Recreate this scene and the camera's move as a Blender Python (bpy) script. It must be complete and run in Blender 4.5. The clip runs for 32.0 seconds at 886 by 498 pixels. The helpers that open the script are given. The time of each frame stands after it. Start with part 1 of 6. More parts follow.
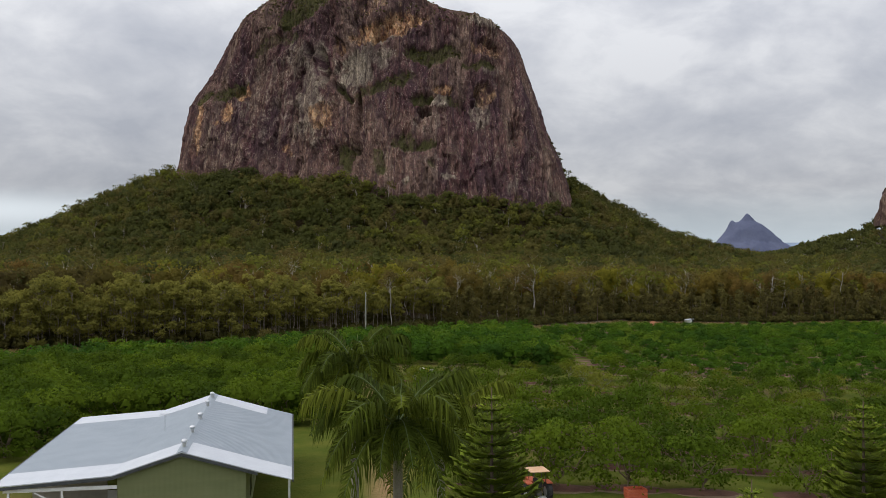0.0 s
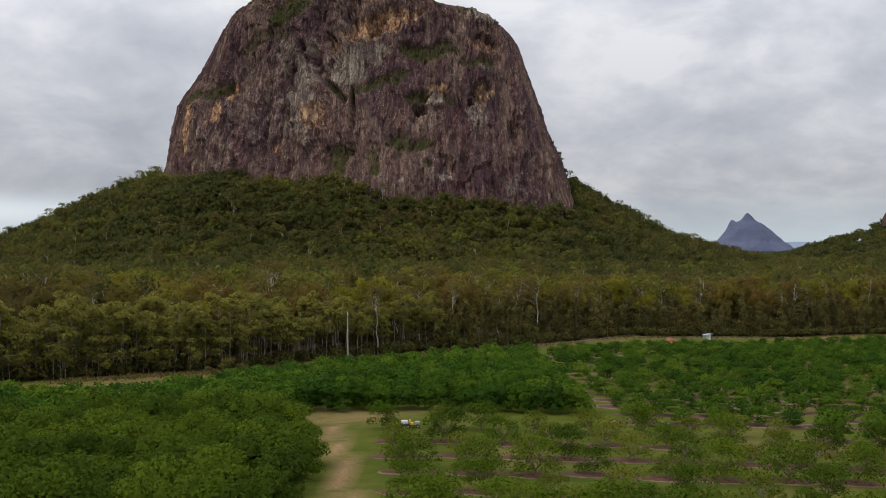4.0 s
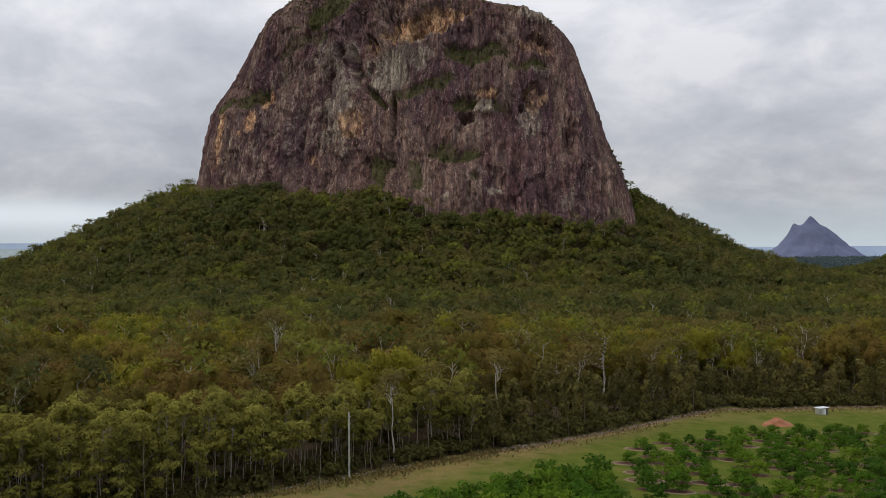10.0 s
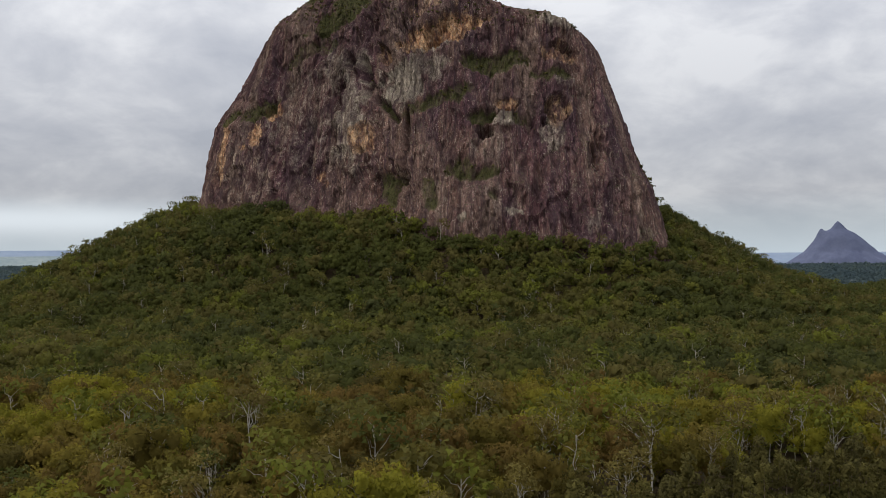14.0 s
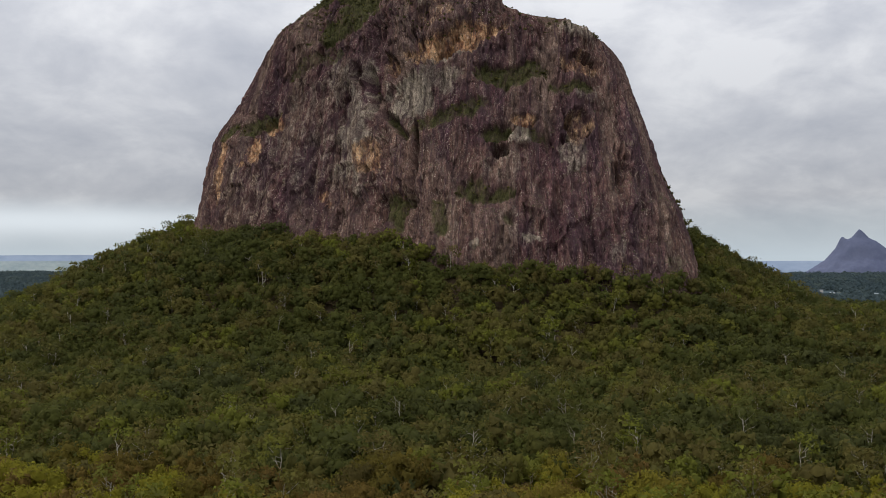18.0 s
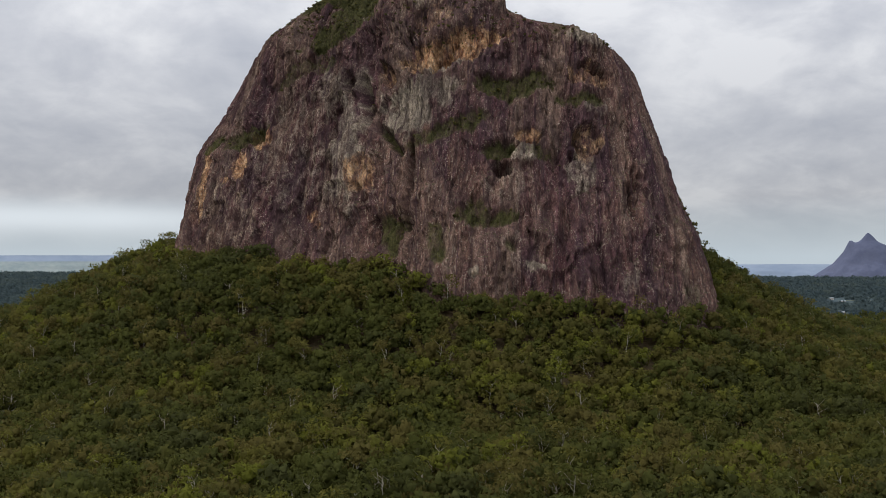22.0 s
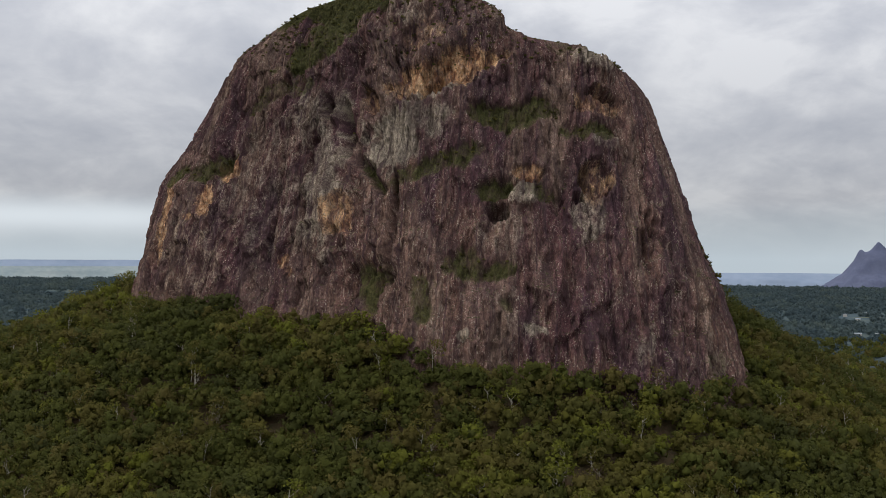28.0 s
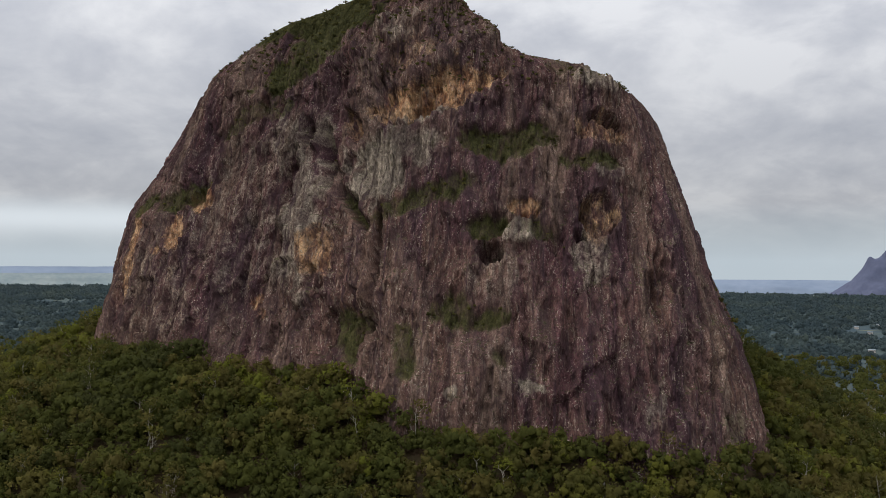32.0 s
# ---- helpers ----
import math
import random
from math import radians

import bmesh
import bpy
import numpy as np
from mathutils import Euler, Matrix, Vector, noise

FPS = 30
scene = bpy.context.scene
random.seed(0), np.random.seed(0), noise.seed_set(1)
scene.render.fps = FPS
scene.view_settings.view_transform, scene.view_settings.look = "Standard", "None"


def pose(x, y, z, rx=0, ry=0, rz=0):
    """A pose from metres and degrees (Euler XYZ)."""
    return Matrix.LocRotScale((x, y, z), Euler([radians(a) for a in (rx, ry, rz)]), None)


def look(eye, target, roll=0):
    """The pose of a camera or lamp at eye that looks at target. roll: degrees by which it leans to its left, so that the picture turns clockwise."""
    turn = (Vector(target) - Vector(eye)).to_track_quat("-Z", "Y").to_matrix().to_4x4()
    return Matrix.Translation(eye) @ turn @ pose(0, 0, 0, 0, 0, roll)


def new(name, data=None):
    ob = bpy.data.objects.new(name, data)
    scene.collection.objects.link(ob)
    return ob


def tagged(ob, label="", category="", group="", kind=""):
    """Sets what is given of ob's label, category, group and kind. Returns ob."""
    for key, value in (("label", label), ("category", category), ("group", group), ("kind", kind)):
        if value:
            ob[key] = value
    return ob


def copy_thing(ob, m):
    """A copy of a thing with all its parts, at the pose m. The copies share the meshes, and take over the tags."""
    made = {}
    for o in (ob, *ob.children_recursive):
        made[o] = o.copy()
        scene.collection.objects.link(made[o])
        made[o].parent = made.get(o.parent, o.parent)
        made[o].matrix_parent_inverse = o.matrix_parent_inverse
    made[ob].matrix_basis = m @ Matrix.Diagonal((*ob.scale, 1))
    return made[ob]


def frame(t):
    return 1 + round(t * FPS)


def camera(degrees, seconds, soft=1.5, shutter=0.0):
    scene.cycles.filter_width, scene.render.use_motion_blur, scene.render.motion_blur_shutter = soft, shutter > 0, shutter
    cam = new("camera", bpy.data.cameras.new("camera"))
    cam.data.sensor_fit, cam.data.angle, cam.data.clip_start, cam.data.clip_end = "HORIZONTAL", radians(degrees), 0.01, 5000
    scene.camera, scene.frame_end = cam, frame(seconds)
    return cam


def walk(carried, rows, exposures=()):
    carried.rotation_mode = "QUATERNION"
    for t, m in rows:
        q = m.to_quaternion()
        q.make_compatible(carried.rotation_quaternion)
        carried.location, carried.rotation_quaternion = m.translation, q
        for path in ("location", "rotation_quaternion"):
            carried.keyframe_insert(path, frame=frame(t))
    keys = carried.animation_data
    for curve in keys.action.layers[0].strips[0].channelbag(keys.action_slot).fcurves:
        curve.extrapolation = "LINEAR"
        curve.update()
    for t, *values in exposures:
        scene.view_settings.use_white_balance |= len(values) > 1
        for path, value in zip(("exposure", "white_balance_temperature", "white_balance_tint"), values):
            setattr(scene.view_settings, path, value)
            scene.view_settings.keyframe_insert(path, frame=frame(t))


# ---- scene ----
cam = camera(51.3, 32.0, soft=0.85)
PATH = [
    (0, (-0.23, -41.404, 17.844), (-0.2240, -39.404, 17.859), -0.1),
    (1, (0.21, -34.884, 18.6), (0.2190, -32.884, 18.615), -0.2),
    (2, (0.59, -27.82, 19.337), (0.5970, -25.82, 19.352), -0.3),
    (3, (0.9, -20.035, 20.112), (0.9088, -18.035, 20.127), -0.3),
    (6, (2.6, 8.005, 24.236), (2.6075, 10.005, 24.252), -0.4),
    (8, (3.7, 28.565, 28.959), (3.7067, 30.565, 28.976), -0.6),
    (9, (4.1, 38.367, 31.224), (4.0510, 40.366, 31.244), -0.5),
    (10, (4.4, 48.117, 34.29), (4.2948, 50.114, 34.311), -0.4),
    (11, (4.6, 58.724, 37.656), (4.4621, 60.718, 37.679), -0.5),
    (12, (4.7, 69.611, 40.769), (4.5582, 71.605, 40.795), -0.5),
    (14, (4.6, 94.56, 48.481), (4.4508, 96.554, 48.51), -0.5),
    (17, (3.9, 131.061, 60.863), (3.7263, 133.054, 60.897), -0.3),
    (19, (3.6, 152.846, 68.801), (3.4142, 154.837, 68.838), -0.1),
    (21, (3.6, 174.98, 77.694), (3.4118, 176.971, 77.726), -0.0),
    (23, (3.9, 199.464, 86.812), (3.7089, 201.454, 86.844), 0.1),
    (25, (4.5, 222.856, 96.942), (4.3073, 224.846, 96.972), 0.2),
    (28, (6.0, 257.204, 111.3), (5.8013, 259.194, 111.333), 0.4),
    (30, (8.6, 280.3, 120.6), (8.3915, 282.289, 120.637), 0.5),
    (32, (9.9, 303.0, 131.3), (9.6897, 304.989, 131.338), 0.4),
]
walk(cam, [(t, look(eye, target, roll)) for t, eye, target, roll in PATH], [(0, 0.0), (12, 0.0), (32, -0.07)])


# ---------------------------------------------------------------- world, sun
SUN_AZ, SUN_EL = -98.0, 44.0


def sun_dir():
    a, e = radians(SUN_AZ), radians(SUN_EL)
    return Vector((math.sin(a) * math.cos(e), math.cos(a) * math.cos(e), math.sin(e)))


def build_world():
    w = bpy.data.worlds.new("overcast_sky")
    w.use_nodes = True
    nt = w.node_tree
    nt.nodes.clear()
    N = nt.nodes.new
    L = nt.links.new

    def math_node(op, a=None, b=None, clamp=False):
        n = N("ShaderNodeMath")
        n.operation, n.use_clamp = op, clamp
        for i, v in enumerate((a, b)):
            if v is None:
                continue
            if isinstance(v, (int, float)):
                n.inputs[i].default_value = v
            else:
                L(v, n.inputs[i])
        return n.outputs[0]

    tc = N("ShaderNodeTexCoord")
    sep = N("ShaderNodeSeparateXYZ")
    L(tc.outputs["Generated"], sep.inputs[0])
    zc = math_node("MAXIMUM", sep.outputs["Z"], 0.0)
    zs = math_node("ADD", zc, 0.40)
    comb = N("ShaderNodeCombineXYZ")
    L(math_node("DIVIDE", sep.outputs["X"], zs), comb.inputs[0])
    L(math_node("DIVIDE", sep.outputs["Y"], zs), comb.inputs[1])
    n1 = N("ShaderNodeTexNoise")
    n1.inputs["Scale"].default_value, n1.inputs["Detail"].default_value, n1.inputs["Roughness"].default_value = 2.7, 7.0, 0.55
    n1.inputs["Distortion"].default_value = 0.25
    L(comb.outputs[0], n1.inputs["Vector"])
    ramp = N("ShaderNodeValToRGB")
    r = ramp.color_ramp
    r.elements[0].position, r.elements[0].color = 0.34, (0.41, 0.43, 0.485, 1)
    r.elements[1].position, r.elements[1].color = 0.66, (0.665, 0.675, 0.705, 1)
    e = r.elements.new(0.5)
    e.color = (0.515, 0.53, 0.575, 1)
    # finer broken cloud, drawn out level
    fine = N("ShaderNodeTexNoise")
    fine.inputs["Scale"].default_value, fine.inputs["Detail"].default_value, fine.inputs["Roughness"].default_value = 8.0, 6.0, 0.58
    fine.inputs["Distortion"].default_value = 0.4
    L(comb.outputs[0], fine.inputs["Vector"])
    thick = math_node("ADD", n1.outputs["Fac"], math_node("MULTIPLY", math_node("SUBTRACT", fine.outputs["Fac"], 0.5), 0.34))
    # a thin place in the cloud where the light comes through
    gap = N("ShaderNodeVectorMath")
    gap.operation = "DOT_PRODUCT"
    L(tc.outputs["Generated"], gap.inputs[0])
    gap.inputs[1].default_value = Vector((0.150, 0.955, 0.250)).normalized()
    thin = math_node("POWER", math_node("MAXIMUM", gap.outputs["Value"], 0.0), 130.0)
    L(math_node("ADD", thick, math_node("MULTIPLY", thin, 0.17)), ramp.inputs[0])
    # brighter cloud round the hidden sun
    dot = N("ShaderNodeVectorMath")
    dot.operation = "DOT_PRODUCT"
    L(tc.outputs["Generated"], dot.inputs[0])
    dot.inputs[1].default_value = sun_dir()
    glow = math_node("POWER", math_node("MAXIMUM", dot.outputs["Value"], 0.0), 10.0)
    # an overcast sky is brightest overhead
    lift = math_node("ADD", math_node("ADD", math_node("MULTIPLY", zc, 2.1), 0.75), math_node("MULTIPLY", glow, 0.45))
    mul = N("ShaderNodeMix")
    mul.data_type, mul.blend_type = "RGBA", "MULTIPLY"
    mul.inputs[0].default_value = 1.0
    L(ramp.outputs[0], mul.inputs[6])
    L(lift, mul.inputs[7])
    # thin clear band with pale blue at the horizon
    sky = N("ShaderNodeTexSky")
    sky.sky_type, sky.sun_disc = "NISHITA", False
    sky.sun_elevation, sky.sun_rotation = radians(SUN_EL), radians(SUN_AZ)
    skm = N("ShaderNodeMix")
    skm.data_type, skm.blend_type = "RGBA", "MULTIPLY"
    skm.inputs[0].default_value = 1.0
    skm.inputs[7].default_value = (0.09, 0.09, 0.09, 1)
    L(sky.outputs[0], skm.inputs[6])
    mix = N("ShaderNodeMix")
    mix.data_type = "RGBA"
    band = N("ShaderNodeMapRange")
    band.inputs["From Min"].default_value, band.inputs["From Max"].default_value = 0.0, 0.06
    band.inputs["To Min"].default_value, band.inputs["To Max"].default_value = 0.30, 0.06
    L(zc, band.inputs["Value"])
    L(band.outputs[0], mix.inputs[0])
    L(mul.outputs[2], mix.inputs[6])
    L(skm.outputs[2], mix.inputs[7])
    low = N("ShaderNodeMix")
    low.data_type = "RGBA"
    edge = N("ShaderNodeMapRange")
    edge.inputs["From Min"].default_value, edge.inputs["From Max"].default_value = 0.008, 0.07
    edge.inputs["To Min"].default_value, edge.inputs["To Max"].default_value = 0.85, 0.0
    L(zc, edge.inputs["Value"])
    L(edge.outputs[0], low.inputs[0])
    L(mix.outputs[2], low.inputs[6])
    low.inputs[7].default_value = (0.55, 0.635, 0.70, 1)
    # a bright rift between the cloud sheet and the clear strip, strongest in the west
    rift = math_node("POWER", 2.718, math_node("MULTIPLY", math_node("POWER", math_node("DIVIDE", math_node("SUBTRACT", zc, 0.046), 0.016), 2.0), -1.0))
    west = N("ShaderNodeMapRange")
    west.inputs["From Min"].default_value, west.inputs["From Max"].default_value = -0.12, -0.42
    west.inputs["To Min"].default_value, west.inputs["To Max"].default_value = 0.0, 0.9
    L(sep.outputs["X"], west.inputs["Value"])
    bright = N("ShaderNodeMix")
    bright.data_type = "RGBA"
    L(math_node("MULTIPLY", rift, west.outputs[0]), bright.inputs[0])
    L(low.outputs[2], bright.inputs[6])
    bright.inputs[7].default_value = (0.74, 0.80, 0.85, 1)
    bg = N("ShaderNodeBackground")
    L(bright.outputs[2], bg.inputs[0])
    bg.inputs[1].default_value = 1.0
    out = N("ShaderNodeOutputWorld")
    L(bg.outputs[0], out.inputs[0])
    scene.world = w


build_world()
sun = new("sun", bpy.data.lights.new("sun", "SUN"))
sun.data.energy, sun.data.angle, sun.data.color = 1.0, radians(34), (1.0, 0.94, 0.85)
sun.matrix_world = look(sun_dir() * 100, (0, 0, 0))

# ---------------------------------------------------------------- materials


class Nodes:
    """A short hand for building one node material."""

    def __init__(self, name):
        self.m = bpy.data.materials.new(name)
        self.m.use_nodes = True
        self.nt = self.m.node_tree
        self.nt.nodes.clear()
        self.out = self.nt.nodes.new("ShaderNodeOutputMaterial")

    def node(self, kind, **values):
        n = self.nt.nodes.new(kind)
        for k, v in values.items():
            self.put(n.inputs[k], v)
        return n

    def put(self, socket, v):
        if isinstance(v, bpy.types.NodeSocket):
            self.nt.links.new(v, socket)
        elif isinstance(v, (tuple, list)) and len(v) == 3 and socket.type == "RGBA":
            socket.default_value = (*v, 1)
        else:
            socket.default_value = v

    def math(self, op, a, b=0.0, clamp=False):
        n = self.nt.nodes.new("ShaderNodeMath")
        n.operation, n.use_clamp = op, clamp
        self.put(n.inputs[0], a)
        self.put(n.inputs[1], b)
        return n.outputs[0]

    def mix(self, fac, a, b, blend="MIX"):
        n = self.nt.nodes.new("ShaderNodeMix")
        n.data_type, n.blend_type = "RGBA", blend
        self.put(n.inputs[0], fac)
        self.put(n.inputs[6], a)
        self.put(n.inputs[7], b)
        return n.outputs[2]

    def place(self, sx=1.0, sy=1.0, sz=1.0):
        g = self.node("ShaderNodeNewGeometry")
        m = self.node("ShaderNodeMapping", Vector=g.outputs["Position"])
        m.inputs["Scale"].default_value = (sx, sy, sz)
        return m.outputs[0]

    def noise(self, vec, scale=1.0, detail=4.0, rough=0.55, distort=0.0):
        n = self.node("ShaderNodeTexNoise", Vector=vec, Scale=scale, Detail=detail, Roughness=rough, Distortion=distort)
        return n.outputs["Fac"]

    def span(self, v, lo, hi, a=0.0, b=1.0):
        n = self.node("ShaderNodeMapRange", Value=v)
        for k, x in (("From Min", lo), ("From Max", hi), ("To Min", a), ("To Max", b)):
            n.inputs[k].default_value = x
        return n.outputs[0]

    def attr(self, name):
        n = self.nt.nodes.new("ShaderNodeAttribute")
        n.attribute_name = name
        return n.outputs["Fac"]

    def bump(self, height, strength=0.5, distance=0.1):
        return self.node("ShaderNodeBump", Height=height, Strength=strength, Distance=distance).outputs[0]

    def finish(self, color, rough=0.8, metal=0.0, normal=None, spec=0.3, translucent=0.0):
        p = self.node("ShaderNodeBsdfPrincipled", Roughness=rough, Metallic=metal)
        self.put(p.inputs["Base Color"], color)
        p.inputs["Specular IOR Level"].default_value = spec
        if normal is not None:
            self.put(p.inputs["Normal"], normal)
        sh = p.outputs[0]
        if translucent:
            t = self.node("ShaderNodeBsdfTranslucent")
            self.put(t.inputs["Color"], color)
            ms = self.nt.nodes.new("ShaderNodeMixShader")
            ms.inputs[0].default_value = translucent
            self.nt.links.new(sh, ms.inputs[1])
            self.nt.links.new(t.outputs[0], ms.inputs[2])
            sh = ms.outputs[0]
        self.nt.links.new(sh, self.out.inputs[0])
        return self.m


def plain(name, a, b, scale=1.0, rough=0.7, metal=0.0, bump=0.3, spec=0.3, fine=8.0):
    """Two close colours mottled at two scales, with fine relief."""
    k = Nodes(name)
    p = k.place()
    big = k.noise(p, scale, 4)
    small = k.noise(p, scale * fine, 3)
    f = k.span(k.math("ADD", k.math("MULTIPLY", big, 0.65), k.math("MULTIPLY", small, 0.35)), 0.35, 0.65)
    return k.finish(k.mix(f, a, b), rough, metal, k.bump(small, bump, 0.02), spec)


def foliage(name, dark, mid, light, by="tone", translucent=0.45, vary=0.17, olive=None):
    """Leaves: tone by tree, then leaf by leaf."""
    k = Nodes(name)
    if by == "tone":
        t = k.attr("tone")
    else:
        t = k.node("ShaderNodeObjectInfo").outputs["Random"]
    ramp = k.node("ShaderNodeValToRGB")
    r = ramp.color_ramp
    r.elements[0].position, r.elements[0].color = 0.0, (*dark, 1)
    r.elements[1].position, r.elements[1].color = 1.0, (*light, 1)
    r.elements.new(0.45).color = (*mid, 1)
    if olive:
        r.elements.new(0.72).color = (*olive, 1)
    k.put(ramp.inputs[0], t)
    leaf = k.node("ShaderNodeNewGeometry").outputs["Random Per Island"]
    patch = k.noise(k.place(), 0.35, 2)
    f = k.math("ADD", k.span(leaf, 0, 1, 1 - vary, 1 + vary), k.span(patch, 0.3, 0.7, -0.18, 0.18))
    col = k.mix(1.0, ramp.outputs[0], f, "MULTIPLY")
    return k.finish(col, 0.75, 0, None, 0.06, translucent)


def rock_material():
    """Trachyte: purple-brown, weathered tan and grey in tall patches, parted by upright cracks and flecked with lichen."""
    k = Nodes("rock_face")
    xyz = k.node("ShaderNodeSeparateXYZ", Vector=k.place())
    face = k.node("ShaderNodeCombineXYZ", X=k.attr("arc"), Z=xyz.outputs[2]).outputs[0]

    def run(across, along, bend=0.0):
        m = k.node("ShaderNodeMapping", Vector=face)
        m.inputs["Scale"].default_value = (across, 1, along)
        m.inputs["Rotation"].default_value = (0, radians(bend), 0)
        return m.outputs[0]

    def cracks(across, along, width, seed, bend=0.0):
        """Dark lines between tall uneven blocks, 0 in the crack and 1 on the block."""
        warp = k.node("ShaderNodeTexNoise", Vector=run(across * 0.9, along * 0.9), Scale=1.0, Detail=3.0)
        add = k.node("ShaderNodeVectorMath")
        add.operation = "MULTIPLY_ADD"
        k.put(add.inputs[0], warp.outputs["Color"])
        add.inputs[1].default_value = (0.9, 0.0, 0.9)
        k.put(add.inputs[2], run(across, along, bend))
        shift = k.node("ShaderNodeVectorMath")
        k.put(shift.inputs[0], add.outputs[0])
        shift.inputs[1].default_value = (seed, 0, seed * 1.7)
        v = k.node("ShaderNodeTexVoronoi", Vector=shift.outputs[0], Scale=1.0)
        v.feature = "DISTANCE_TO_EDGE"
        c = k.node("ShaderNodeTexVoronoi", Vector=shift.outputs[0], Scale=1.0)
        return k.span(v.outputs["Distance"], 0.0, width), c.outputs["Color"]

    band = k.noise(run(0.050, 0.007), 1.0, 5, 0.6, 0.5)
    blot = k.noise(run(0.20, 0.10), 1.0, 6, 0.62, 0.35)
    fleck = k.noise(k.place(1.0, 1.0, 0.55), 0.95, 5, 0.70, 0.2)
    patch = k.noise(k.place(1.0, 1.0, 0.6), 0.022, 5, 0.62)
    tall, tall_tint = cracks(0.065, 0.016, 0.10, 3.0, 3)
    block, block_tint = cracks(0.26, 0.085, 0.16, 11.0, -4)
    tint = k.node("ShaderNodeSeparateColor", Color=block_tint).outputs[0]
    tint_wide = k.node("ShaderNodeSeparateColor", Color=tall_tint).outputs[1]
    col = k.mix(k.span(patch, 0.40, 0.60), (0.101, 0.048, 0.050), (0.143, 0.080, 0.061))
    col = k.mix(k.span(band, 0.49, 0.38, 0, 0.85), col, (0.078, 0.040, 0.050))
    col = k.mix(k.span(band, 0.54, 0.64, 0, 0.75), col, (0.225, 0.152, 0.112))
    col = k.mix(k.span(tint_wide, 0.55, 0.95, 0, 0.45), col, (0.200, 0.130, 0.098))

    def broken(name, amount=0.9):
        """A stain whose edge follows the grain of the rock."""
        n = k.math("ADD", k.math("MULTIPLY", blot, 0.65), k.math("MULTIPLY", fleck, 0.35))
        v = k.math("ADD", k.attr(name), k.math("MULTIPLY", k.math("SUBTRACT", n, 0.5), 2.6))
        return k.math("MULTIPLY", k.span(v, 0.30, 0.85), k.math("MINIMUM", k.math("MULTIPLY", k.attr(name), 2.5), amount))

    col = k.mix(broken("grey", 0.92), col, (0.290, 0.240, 0.180))
    och = k.mix(k.span(blot, 0.36, 0.62), (0.30, 0.125, 0.055), (0.50, 0.31, 0.165))
    col = k.mix(broken("orange", 0.95), col, och)
    # blocks differ a little from their neighbours; weathering and lichen at two scales
    worn = k.math("MULTIPLY", k.span(blot, 0.32, 0.68, 0.60, 1.30), k.span(fleck, 0.38, 0.62, 0.58, 1.40))
    worn = k.math("MULTIPLY", worn, k.span(tint, 0.0, 1.0, 0.80, 1.20))
    col = k.mix(1.0, col, worn, "MULTIPLY")
    streak = k.noise(run(1.05, 0.17), 1.0, 3, 0.6, 0.2)
    where = k.span(patch, 0.38, 0.56, 0.25, 1.0)
    col = k.mix(k.math("MULTIPLY", k.span(streak, 0.585, 0.63, 0, 0.5), where), col, (0.36, 0.285, 0.215))
    lichen = k.noise(k.place(1.0, 1.0, 0.7), 1.35, 2, 0.5)
    col = k.mix(k.math("MULTIPLY", k.span(lichen, 0.61, 0.67, 0, 0.75), k.span(blot, 0.42, 0.56)), col, (0.52, 0.44, 0.35))
    seep = k.noise(run(0.50, 0.011), 1.0, 4, 0.6, 0.4)
    col = k.mix(k.span(seep, 0.56, 0.65, 0, 0.70), col, (0.062, 0.034, 0.042))
    col = k.mix(k.span(tall, 1.0, 0.0, 0, 0.50), col, (0.034, 0.021, 0.024))
    col = k.mix(k.span(block, 1.0, 0.0, 0, 0.40), col, (0.040, 0.026, 0.027))
    green = k.mix(k.span(fleck, 0.35, 0.65), (0.022, 0.028, 0.009), (0.082, 0.076, 0.026))
    up = k.node("ShaderNodeSeparateXYZ", Vector=k.node("ShaderNodeNewGeometry").outputs["True Normal"]).outputs[2]
    ledge = k.math("MULTIPLY", k.span(up, 0.66, 0.84), k.span(blot, 0.40, 0.53))
    veg = k.math("MAXIMUM", broken("veg", 0.95), k.math("MULTIPLY", ledge, 0.75), True)
    col = k.mix(veg, col, green)
    h = k.math("ADD", k.math("ADD", blot, k.math("MULTIPLY", fleck, 0.5)), k.math("ADD", k.math("MULTIPLY", block, 0.5), k.math("MULTIPLY", tall, 0.6)))
    return k.finish(col, 0.92, 0, k.bump(h, 0.9, 1.3), 0.08)


